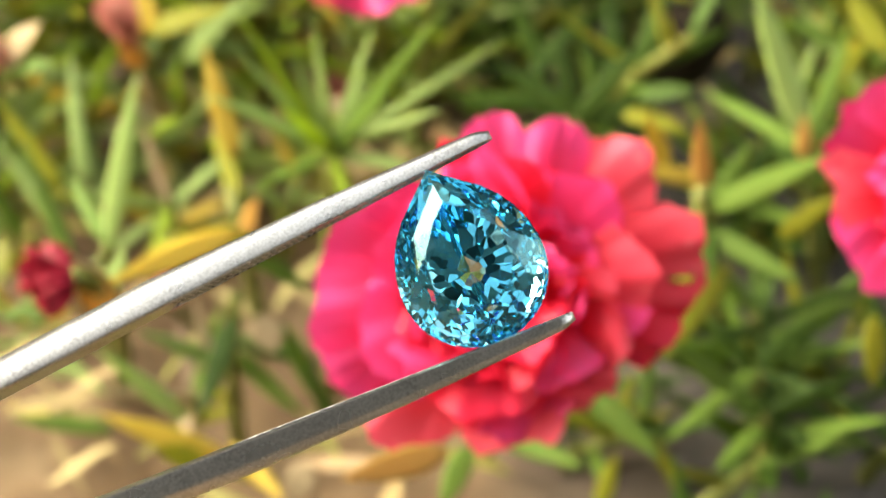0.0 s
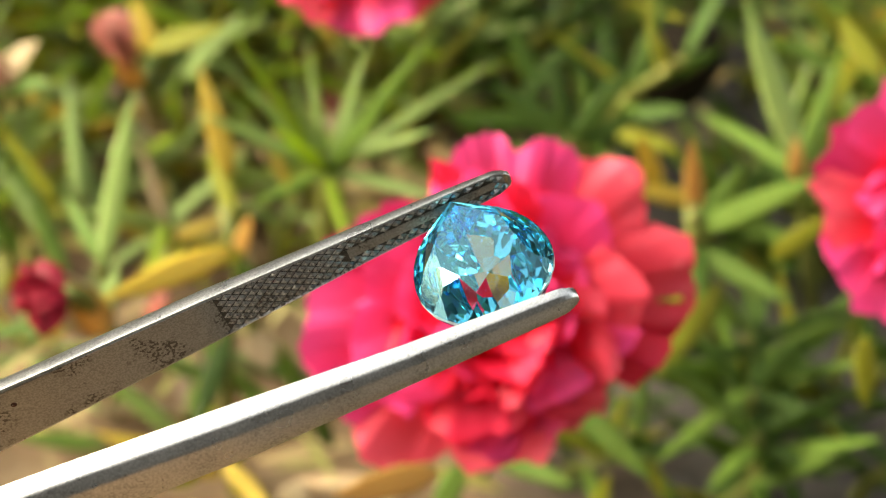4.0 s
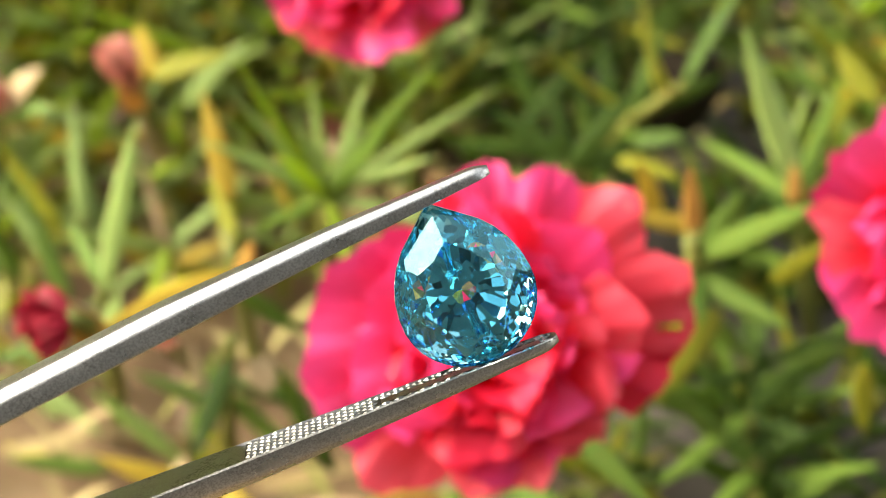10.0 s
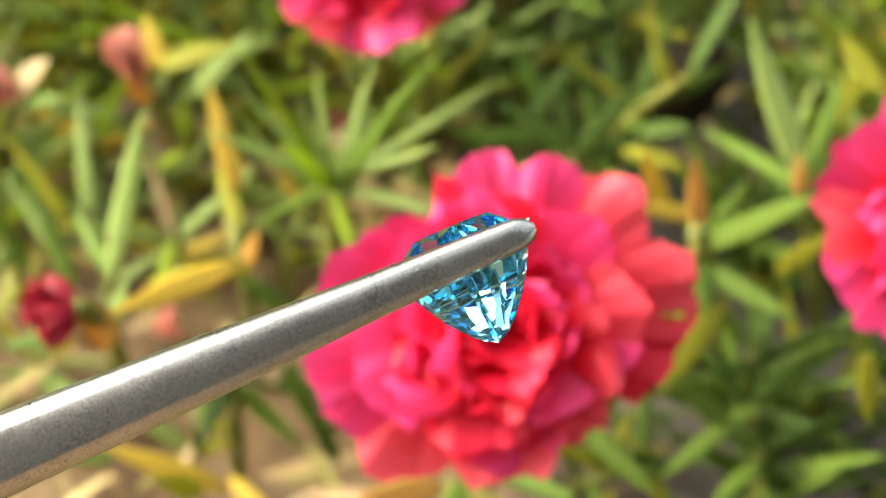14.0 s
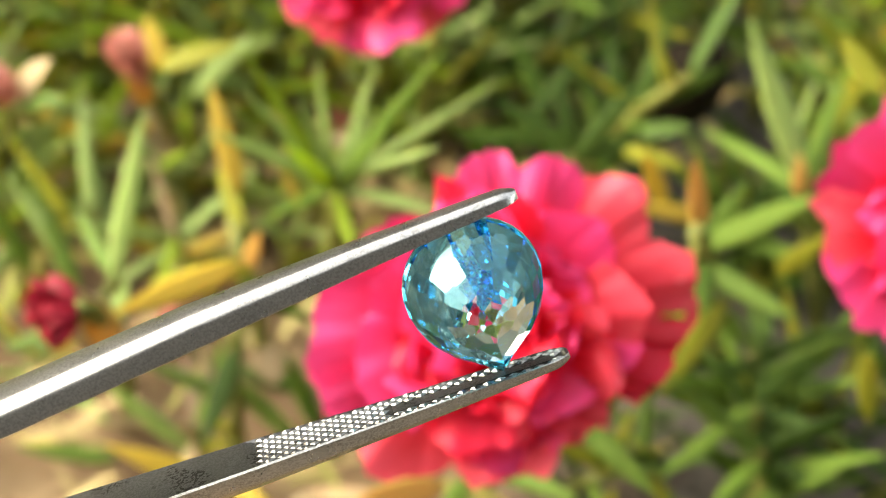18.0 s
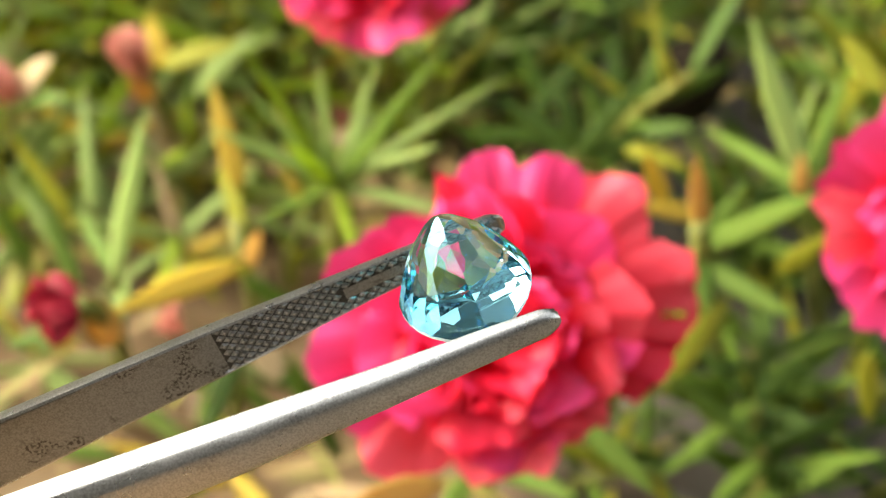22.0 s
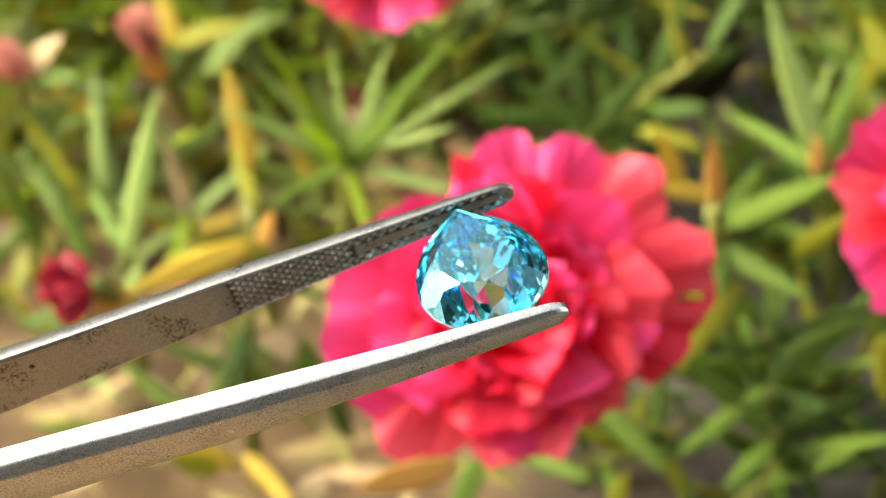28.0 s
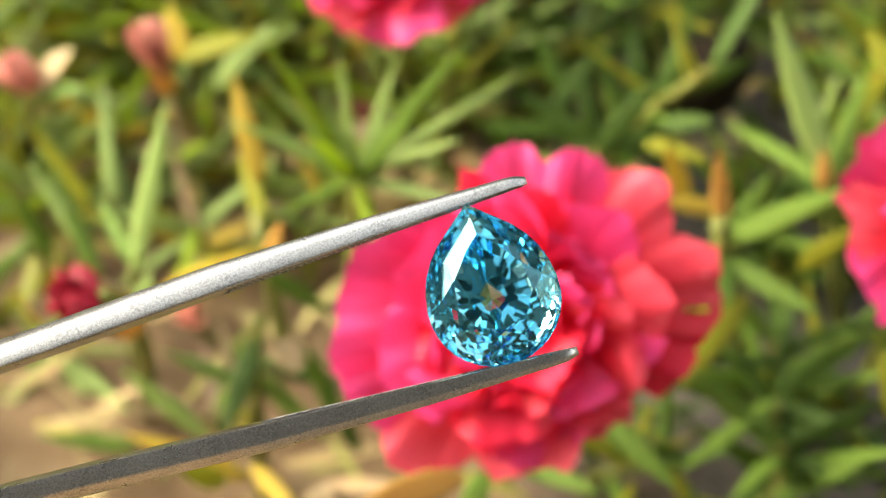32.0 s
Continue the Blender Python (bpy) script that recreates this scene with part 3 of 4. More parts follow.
def flower(plant, centre, facing, outer, scale, seed, name="flower"):
    """A double moss rose: outer petals given as (angle, half width, reach, tilt, lift, tone, hole), angles in degrees,
    then crumpled inner petals that overlap at random. mm."""
    rng = random.Random(seed)
    head = new(name)
    head.empty_display_size = 0.01
    head.parent = plant
    tagged(head, "fully open double flower with ruffled magenta and coral petals")
    z = Vector(facing).normalized()
    x = (Vector((1, 0, 0)) - z * z.x).normalized()
    m = Matrix((x, z.cross(x), z)).transposed().to_4x4()
    m.translation = Vector(centre) * MM
    head.matrix_basis = m
    tones = dict(p=PINK, r=RED, c=CORAL)
    for angle, half, radii, tilt, lift, tone, hole in outer:
        me = fan_petal(tones[tone], rng, half, [r / math.cos(radians(tilt)) for r in radii], 0.03, 0.55 * scale, hole)
        part("petal", me, head, "", pose(0, 0, lift * MM, 0, 0, angle) @ pose(0, 0, 0, 0, -tilt, 0))
    for ring, (count, off, length, width, tilt) in enumerate(((13, 4.0, 11.5, 11, 16), (12, 3.2, 9.5, 9.5, 30), (11, 2.4, 8.0, 8.0, 44), (8, 1.2, 6.5, 6.5, 58))):
        for k in range(count):
            a = 360 * (k + rng.uniform(-0.45, 0.45)) / count + 25 * ring
            tone = rng.choice((RED, RED, PINK) if ring > 1 else (RED, PINK, PINK, CORAL if math.cos(radians(a)) > 0.2 else PINK))
            me = petal_mesh(tone, rng, length * scale * rng.uniform(0.75, 1.2), width * scale * rng.uniform(0.8, 1.3), 0.30, -0.45, 0.26)
            o = off * scale * rng.uniform(0.5, 1.5)
            part("petal", me, head, "", pose(o * math.cos(radians(a)) * MM, o * math.sin(radians(a)) * MM, 0.45 * ring * scale * MM, 0, 0, a + rng.uniform(-28, 28))
                 @ pose(0, 0, 0, rng.uniform(-30, 30), -tilt - rng.uniform(-18, 18), 0))
    return head


# ---- tweezers ----
def curve_at(table, x):
    """Smooth reading of a table of (x, value)."""
    xs, vs = [p[0] for p in table], [p[1] for p in table]
    return float(np.interp(x, xs, vs))


HALF_GAP = [(-118, 0.15), (-100, 0.7), (-75, 1.75), (-60, 2.35), (-42, 3.02), (-30, 3.55), (-20, 4.12), (-10, 4.70), (0, 5.23)]
WIDTH = [(-118, 6.0), (-100, 6.6), (-70, 6.8), (-60, 6.5), (-42, 5.3), (-30, 4.4), (-20, 3.6), (-10, 2.5), (-4, 2.1), (-1, 1.8), (-0.5, 1.5), (-0.2, 1.1), (0, 0.55)]
THICK = [(-118, 1.6), (-60, 1.9), (-42, 1.85), (-20, 1.84), (-10, 1.38), (-2, 0.88), (-0.8, 0.78), (0, 0.5)]


KNURL_END, CHANNEL_END = -19.6, -11.3


def arm_part(parent, side):
    xs = [-118 + 3 * i for i in range(30)] + [-30 + i for i in range(10)] + [-20.2, KNURL_END] + [-19 + i for i in range(18)] + [-1.5, -1.0, -0.7, -0.4, -0.2, -0.05, 0.0]
    verts, faces, prof = [], [], []
    # section: flat inner face, sloping sides, nearly flat outer crown; the gripping part is cut back for its teeth
    half = [(0.46, 0.0), (0.5, 0.05), (0.5, 0.13), (0.46, 0.54), (0.445, 0.64), (0.42, 0.71), (0.33, 0.885), (0.30, 0.925), (0.255, 0.955), (0.1, 0.99)]
    section = [(-0.46, 0.0), (-0.43, -1), (0.43, -1)] + half + [(0.0, 1.0)] + [(-z, h) for z, h in half[:0:-1]]
    n = len(section)
    for x in xs:
        g, w, t = curve_at(HALF_GAP, x), curve_at(WIDTH, x), curve_at(THICK, x)
        cut_back = 0.18 * min(1.0, max(0.0, (x - KNURL_END + 0.6) / 0.6)) if x < -0.3 else 0.0
        for zz, h in section:
            verts.append((x * MM, side * (g + (cut_back if h < 0 else h * t)) * MM, zz * w * MM))
    for i in range(len(xs) - 1):
        for k in range(n):
            k2 = (k + 1) % n
            q = (i * n + k, i * n + k2, (i + 1) * n + k2, (i + 1) * n + k)
            faces.append(q if side < 0 else q[::-1])
    faces += [tuple(range(n)), tuple((len(xs) - 1) * n + k for k in range(n))]
    me = mesh_of("arm", verts, faces, STEEL)
    me.materials.append(INNER)
    for p in me.polygons:
        ks = {i % n for i in p.vertices}
        if ks in ({0, 1}, {1, 2}, {2, 3}):
            p.material_index = 1
    me.set_sharp_from_angle(angle=radians(28))
    return part("arm", me, parent)


def teeth_part(arm, side):
    """Diamond knurling on the inner face, with a smooth channel down the middle near the tip."""
    verts, faces, px, pz, deep = [], [], 0.80, 0.60, 0.14
    rng = random.Random(31 + side)
    for row in range(80):
        x = -0.45 - row * px / 2
        if x < KNURL_END + 0.2:
            break
        w = 0.985 * curve_at(WIDTH, x)
        lim = 0.47 * w
        for k in range(-6, 7):
            z = (k + 0.5 * (row % 2)) * pz
            if abs(z) > lim + 0.2 * pz or (x > CHANNEL_END and abs(z) < 0.17 * w):
                continue
            g, i = curve_at(HALF_GAP, x), len(verts)
            worn = rng.uniform(0.0, 0.05)
            for f, y in ((0.5, deep), (0.15, worn)):
                for dx, dz in ((f, 0), (0, f), (-f, 0), (0, -f)):
                    verts.append(((x + dx * px) * MM, side * (g + y) * MM, max(-lim, min(lim, z + dz * pz)) * MM))
            quads = [(i + a, i + (a + 1) % 4, i + 4 + (a + 1) % 4, i + 4 + a) for a in range(4)] + [(i + 4, i + 5, i + 6, i + 7)]
            faces += quads if side < 0 else [q[::-1] for q in quads]
    # darker steel at the bottom of the grooves; the channel is smooth and lighter
    grooves, channel = [], []
    for lo, hi in ((-0.45, -0.15), (-0.15, 0.15), (0.15, 0.45)):
        i, xs, mid = len(verts), [KNURL_END + 0.5 * k for k in range(int(-2 * KNURL_END) - 1)], lo == -0.15
        for x in xs:
            for z in (lo, hi):
                depth = 0.09 if mid and x > CHANNEL_END else 0.118
                verts.append((x * MM, side * (curve_at(HALF_GAP, x) + depth) * MM, z * curve_at(WIDTH, x) * MM))
        for k in range(len(xs) - 1):
            (channel if mid and xs[k] > CHANNEL_END else grooves).append((i + 2 * k, i + 2 * k + 1, i + 2 * k + 3, i + 2 * k + 2))
    me = mesh_of("serrated_grip", verts, faces + channel + grooves, INNER, False)
    me.materials.append(GROOVE)
    me.materials.append(STEEL)
    # each tooth has four flanks and a worn, polished tip
    me.polygons.foreach_set("material_index", [2 if k % 5 == 4 else 0 for k in range(len(faces))] + [0] * len(channel) + [1] * len(grooves))
    return tagged(part("serrated_grip", me, arm, "diamond-knurled steel gripping teeth"), kind="stuff")


tweezers = tagged(new("tweezers"), "brushed stainless steel gem tweezers with serrated tips holding a stone", "tweezers")
tweezers.empty_display_size = 0.01
RUST, unt, ub = material("rust", 0.85)
unt.links.new(ramp(unt, noise_tex(unt, 6000, 3), (0.35, (0.02, 0.008, 0.005)), (0.7, (0.10, 0.03, 0.012))), ub.inputs["Base Color"])
for side in (1, -1):
    arm = arm_part(tweezers, side)
    teeth_part(arm, side)
    if side > 0:
        part("rust_pit", mesh_of("rust_pit", [(r * math.cos(0.52 * k) * MM, 0.012 * (r < 0.1) * MM, r * math.sin(0.52 * k) * MM) for r in (0.19, 0.09) for k in range(12)],
                                 [(k, (k + 1) % 12, 12 + (k + 1) % 12, 12 + k) for k in range(12)] + [tuple(range(12, 24))], RUST), arm,
             "small round pit of dark rust", pose(-32.8 * MM, (curve_at(HALF_GAP, -32.8) - 0.015) * MM, 0.85 * MM))
jv, jf = tube([Vector((-121, 0, 0)) * MM, Vector((-120, 0, 0)) * MM, Vector((-112, 0, 0)) * MM, Vector((-111, 0, 0)) * MM], [0.6 * MM, 1.0 * MM, 1.0 * MM, 0.6 * MM], 10)
part("joint", mesh_of("joint", jv, jf, STEEL), tweezers)


# ---- gemstone ----
def pear(nu):
    """Point on the girdle outline (mm) whose outward normal points nu degrees up from the side."""
    s, c = math.sin(radians(nu)), math.cos(radians(nu))
    if nu <= 0:
        k = math.hypot(4.14 * c, 4.0 * s)
        return Vector((4.14 ** 2 * c / k, -1.1 + 4.0 ** 2 * s / k))
    return Vector((4.14 - 5.9 * (1 - c), -1.1 + 5.9 * s))


def clip(polys, n, at):
    """Cut a convex solid, a list of polygons, by a plane and close it with one flat facet."""
    kept, rim = [], []
    for poly in polys:
        out = []
        for i, p in enumerate(poly):
            q = poly[(i + 1) % len(poly)]
            dp, dq = n.dot(p - at), n.dot(q - at)
            if dp <= 1e-7:
                out.append(p)
            if (dp > 1e-7) != (dq > 1e-7):
                x = p.lerp(q, dp / (dp - dq))
                out.append(x)
                rim.append(x)
        if len(out) > 2:
            kept.append(out)
    if len(rim) > 2:
        c = sum(rim, Vector()) / len(rim)
        u = n.orthogonal().normalized()
        v = n.cross(u)
        rim.sort(key=lambda p: math.atan2((p - c).dot(v), (p - c).dot(u)))
        kept.append([p for i, p in enumerate(rim) if (p - rim[i - 1]).length > 1e-6])
    return [p for p in kept if len(p) > 2]


def build_gem():
    box = [Vector((x, y, z)) for x in (-9, 9) for y in (-9, 9) for z in (-9, 9)]
    polys = [[box[i].copy() for i in f] for f in ((0, 1, 3, 2), (4, 6, 7, 5), (0, 4, 5, 1), (2, 3, 7, 6), (0, 2, 6, 4), (1, 5, 7, 3))]

    def cut(n, at):
        polys[:] = clip(polys, n, at)

    def facet(nu, mirrored, k, z, slope, middle):
        """A plane that meets the outline, scaled by k towards the middle, at height z; slope: height gained per unit of k, inward."""
        q = pear(nu)
        d = Vector((math.cos(radians(nu)), math.sin(radians(nu))))
        n = Vector((d.x, d.y, (q - middle).dot(d) / slope))
        at = (middle + (q - middle) * k).to_3d()
        at.z = z
        if mirrored:
            n.x, at.x = -n.x, -at.x
        cut(n.normalized(), at)

    rng = random.Random(8)

    def tier(nus, k, z, slope, uneven=0.0, middle=Vector((0, 0))):
        """A ring of facets; a hand-cut row is uneven by some degrees."""
        for nu in nus:
            for mirrored in ((False, True) if nu > -89 else (False,)):
                facet(nu + rng.uniform(-1, 1) * uneven, mirrored, k, z, slope * (1 + 0.03 * uneven * rng.uniform(-1, 1)), middle)

    tier([-90, -79, -67, -56, -45, -34, -23, -12, 0, 10, 20, 30, 40, 50], 1.0, 0.0, 1e6)
    cut(Vector((0, 0, 1)), Vector((0, 0, 1.72)))
    tier([-82, -66, -50, -34, -19, -5, 8, 19, 30, 41, 50], 1.0, 0.10, 4.7)
    tier([-90, -50, -12, 24, 49], 0.985, 0.16, 3.85)
    tier([-70, -31, 6, 38], 0.56, 1.68, 2.4)
    MIDDLE = Vector((0, -0.9))
    # pavilion: rows of steps that flatten towards the culet
    ring = [-90, -72, -54, -36, -19, -3, 12, 26, 38, 50]
    steps = [(1.0, -0.12), (0.875, -1.27), (0.72, -2.45), (0.545, -3.52), (0.36, -4.44), (0.17, -5.16), (0.0, -5.55)]
    for j, ((k0, z0), (k1, z1)) in enumerate(zip(steps, steps[1:])):
        tier(ring if j < 4 else [-90, -54, -19, 12, 38], k0, z0, (z1 - z0) / (k0 - k1), 2.2, MIDDLE)
    bm = bmesh.new()
    for poly in polys:
        bm.faces.new([bm.verts.new(p) for p in poly])
    bmesh.ops.remove_doubles(bm, verts=bm.verts[:], dist=0.004)
    bmesh.ops.recalc_face_normals(bm, faces=bm.faces[:])
    bm.transform(Matrix.Scale(MM, 4) @ pose(-4.05, 0.0, 0.25, 0, 0, 0))
    bm.normal_update()
    ob = new("gemstone")
    ob.empty_display_size = 0.01
    kinds = dict(table=[], crown=[], girdle=[], pavilion=[])
    for f in bm.faces:
        up = f.normal.z
        kinds["table" if up > 0.999 else "girdle" if abs(up) < 0.03 else "crown" if up > 0 else "pavilion"].append([v.co.copy() for v in f.verts])
    for kind, loops in kinds.items():
        known, verts, faces = {}, [], []
        for loop in loops:
            for v in loop:
                if tuple(v) not in known:
                    known[tuple(v)] = len(verts)
                    verts.append(v)
            faces.append(tuple(known[tuple(v)] for v in loop))
        part(kind, mesh_of(kind, verts, faces, GIRDLE if kind == "girdle" else ZIRCON, False), ob,
             dict(table="large flat top facet", girdle="thin frosted rim").get(kind, ""))
    bm.free()
    return tagged(ob, "pear-cut sky-blue zircon gemstone gripped between tweezer tips", "gemstone")


gem = build_gem()

# ---- the flower bed, from the middle outwards ----
FACE = (0.05, -0.72, 0.69)

# the large flower
rose = plant_empty(0, 0, "moss rose plant with one large magenta-red double flower")
stalk(rose, [(6.3, 108.0, -1.1), (6.9, 98.3, 24.2), (6.6, 88.0, 57.1)], 1.8, 1.5)
flower(rose, (6.0, 87.1, 60.4), FACE, [
    (14, 18, (20.5, 21.6, 21.8, 22.0, 18.8), 5, 0.0, "c", (0.87, -0.55, 0.055)),
    (-13, 16, (17.6, 18.5, 19.4, 20.4, 21.4), 2, -1.2, "r", None),
    (44, 17, (17.8, 19.8, 21.8, 20.9, 18.4), 5, -0.4, "c", None),
    (71, 14, (17.4, 19.2, 19.6, 18.6, 16.4), 6, 0.3, "p", None),
    (93, 14, (16.4, 18.6, 19.4, 18.4, 17.0), 4, -0.8, "p", None),
    (114, 11, (15.0, 16.4, 18.2, 14.5, 12.0), 7, -0.2, "r", None),
    (135, 16, (12.6, 15.4, 16.8, 17.2, 17.4), 6, 0.2, "p", None),
    (157, 16, (17.0, 18.0, 19.6, 20.2, 19.4), 4, -0.8, "p", None),
    (183, 16, (19.6, 20.0, 20.4, 21.2, 20.6), 5, 0.3, "p", None),
    (-155, 14, (21.2, 21.0, 20.8, 20.4, 19.0), 4, -0.5, "p", None),
    (-126, 17, (19.2, 21.6, 20.6, 18.6, 16.2), 3, -1.3, "c", None),
    (-86, 22, (15.6, 18.2, 16.8, 16.4, 17.2, 15.0), 4, -0.6, "c", (0.74, 0.72, 0.06)),
    (-47, 20, (14.8, 14.4, 13.8, 13.4, 13.8), 5, -0.2, "r", None),
    (-40, 32, (10.9, 11.4, 12.0, 13.2, 15.0), 17, 0.8, "p", None),
    (-100, 26, (13.5, 14.2, 13.0, 12.6, 11.4), 14, 0.6, "r", None),
    (-160, 26, (14.0, 15.6, 16.4, 15.4, 14.2), 15, 0.8, "p", None),
    (150, 24, (13.0, 14.6, 14.0, 14.8, 13.6), 16, 0.8, "p", None),
    (96, 26, (12.0, 14.6, 13.8, 13.0, 12.2), 18, 0.8, "r", None),
    (50, 26, (13.0, 14.8, 15.6, 14.2, 13.0), 15, 0.8, "p", None),
    (8, 24, (13.0, 14.6, 15.8, 14.6, 13.0), 16, 1.0, "c", None)], 1.0, 5)
leaf(rose, (17.3, 90.8, 37.8), (25.3, 81.7, 36.2), 3.4, "g", 1)
leaf(rose, (5.6, 90.3, 30.3), (17.2, 83.7, 31.1), 3.5, "g", 0)
leaf(rose, (-0.2, 85.4, 32.5), (-13.1, 80.3, 34.4), 4.2, "r", 2)
leaf(rose, (2.7, 88.7, 28.8), (-0.9, 80.4, 27.7), 3.5, "g", 1)
# flower at the side
rose = plant_empty(0, 0, "moss rose plant with a magenta-red double flower")
stalk(rose, [(84.8, 119.6, -3.0), (71.9, 109.8, 28.8), (60.9, 102.7, 60.6)], 1.6, 1.3)
flower(rose, (57.2, 100.1, 63.6), FACE, [(a, 18, (14.2, 15.6 + k % 2, 15.2, 15.8, 14.0), 6 + 8 * (k % 2), -1.0 + 0.8 * (k % 3), "pcp"[k % 3], None) for k, a in enumerate(range(0, 360, 26))], 0.8, 11)
leaf(rose, (52.5, 97.0, 44.1), (52.8, 90.4, 37.8), 3.2, "o", 1)
leaf(rose, (54.5, 120.5, 66.4), (51.3, 130.0, 68.5), 4.0, "o", 0)
# flower behind
rose = plant_empty(0, 0, "moss rose plant with a coral-red double flower")
stalk(rose, [(-11.9, 204.9, -5.9), (-9.9, 166.4, 40.4), (-8.7, 145.7, 69.0)], 1.6, 1.3)
flower(rose, (-10.0, 140.9, 74.2), FACE, [(a, 18, (12.4, 13.6 + k % 2, 13.2, 14.0, 12.2), 6 + 8 * (k % 2), -1.0 + 0.8 * (k % 3), "cpp"[k % 3], None) for k, a in enumerate(range(0, 360, 26))], 0.75, 17)

# bright green shoot behind the stone
shoot = plant_empty(0, 0, "bright green moss rose shoot with a star of pointed leaves", "moss rose shoots")
stalk(shoot, [(-19.1, 126.7, -11.2), (-17.3, 128.8, 18.3), (-15.1, 124.0, 48.3)], 1.9, 1.3)
for tip, w, tone, k in (((-23.4, 126.1, 64.0), 36, "b", 0), ((-16.7, 129.3, 60.2), 30, "p", 1), ((-2.3, 126.8, 64.9), 42, "b", 2), ((3.5, 135.7, 52.7), 38, "g", 0), ((-26.1, 120.4, 58.5), 44, "b", 1),
                        ((-6.8, 117.3, 62.7), 40, "b", 2), ((-19.7, 115.7, 61.0), 46, "b", 0), ((-3.5, 114.4, 53.1), 44, "g", 1), ((-22.9, 116.7, 48.2), 40, "b", 2), ((-10.9, 125.7, 56.8), 34, "p", 1),
                        ((-12.5, 113.9, 45.6), 40, "b", 0), ((-18.1, 124.7, 58.6), 34, "b", 1), ((-10.2, 131.1, 59.2), 34, "p", 0), ((-4.8, 116.8, 59.5), 36, "b", 1), ((-25.4, 127.5, 58.4), 34, "g", 2)):
    root = Vector((-15.2, 123.6, 48.0))
    leaf(shoot, root, root.lerp(Vector(tip), 1.3), w / 2154 * 108, "bpg"[k] if tone == "b" else "p", k, 12 * k - 10)

# yellowing shoot
shoot = plant_empty(0, 0, "moss rose shoot with yellowed leaves and a seed pod", "moss rose shoots")
stalk(shoot, [(-31.4, 134.2, -11.1), (-29.6, 126.3, 15.9), (-27.0, 112.9, 44.6), (-30.5, 125.7, 42.9)], 1.6, 0.9)
leaf(shoot, (-28.3, 123.1, 47.3), (-32.6, 134.3, 57.9), 3.5, "y", 1)
leaf(shoot, (-31.3, 128.2, 48.0), (-25.9, 112.6, 44.3), 2.9, "o", 0)
leaf(shoot, (-26.6, 111.8, 43.5), (-23.7, 112.3, 50.9), 2.5, "r", 0)
leaf(shoot, (-25.8, 105.4, 51.2), (-39.5, 93.6, 53.7), 3.9, "y", 2)
leaf(shoot, (-24.4, 104.9, 50.7), (-37.6, 104.0, 49.8), 2.8, "o", 1)
leaf(shoot, (-26.7, 110.8, 42.5), (-18.0, 113.0, 30.9), 2.7, "g", 1)
# pale leaves at the side
shoot = plant_empty(0, 0, "moss rose shoot with long pale green leaves", "moss rose shoots")
stalk(shoot, [(-58.4, 133.8, -11.8), (-52.1, 125.3, 14.7), (-45.8, 114.4, 38.9)], 1.6, 1.0)
for a, b, w, tone, k in (((-45.8, 114.4, 38.9), (-39.9, 127.6, 58.4), 50, "p", 0), ((-45.8, 115.0, 39.4), (-53.0, 125.9, 42.9), 40, "g", 1), ((-51.9, 116.2, 33.6), (-58.9, 128.9, 45.6), 42, "g", 0), ((-52.7, 119.1, 36.3), (-62.1, 128.9, 45.6), 40, "p", 2),
                         ((-53.1, 131.5, 34.3), (-55.5, 146.1, 48.1), 36, "p", 1), ((-60.7, 122.6, 32.7), (-64.4, 126.1, 42.9), 40, "g", 0), ((-62.2, 111.1, 28.7), (-51.2, 109.2, 33.9), 34, "g", 1), ((-56.5, 131.5, 34.3), (-65.6, 140.7, 43.0), 38, "o", 2)):
    leaf(shoot, a, b, w / 2154 * 144, tone, k)
# withered flower on its stalk
wither = plant_empty(0, 0, "spent moss rose with a shrivelled crimson flower head")
stalk(wither, [(-52.6, 121.1, -3.1), (-45.7, 109.8, 27.7), (-42.5, 98.1, 49.6), (-43.3, 95.6, 54.1)], 1.3, 1.2)
rng = random.Random(3)
head = new("flower")
head.parent = wither
head.empty_display_size = 0.01
tagged(head, "shrivelled crimson flower head")
for k in range(16):
    a = Vector((-43.5, 95.5, 54.0)) * MM
    me = petal_mesh(CRIMSON, rng, rng.uniform(3.6, 6.2), rng.uniform(2.6, 4.2), 0.5, 0.2, 0.35)
    part("petal", me, head, "", Matrix.Translation(a) @ pose(0, 0, 0, rng.uniform(0, 360), 0, 0) @ pose(0, 0, 0, 0, 180 + rng.uniform(-34, 34), rng.uniform(-42, 42)))
leaf(wither, (-40.8, 98.6, 44.6), (-44.6, 97.1, 53.5), 5.7, "r", 0, 30)
leaf(wither, (-41.5, 100.0, 45.9), (-44.2, 98.5, 54.2), 3.1, "s", 1)
leaf(wither, (-43.9, 101.2, 40.2), (-48.1, 100.1, 45.9), 2.8, "s", 1)
leaf(wither, (-41.8, 99.5, 45.5), (-39.4, 104.0, 49.8), 2.5, "p", 2)
# faded bud
wither = plant_empty(0, 0, "spent moss rose with a faded pink drooping bud")
stalk(wither, [(-54.3, 190.4, -20.0), (-48.2, 169.3, 15.2), (-46.0, 152.1, 40.2), (-46.4, 148.8, 48.1)], 1.2, 1.1)
head = new("flower")
head.parent = wither
head.empty_display_size = 0.01
tagged(head, "faded pink closed bud")
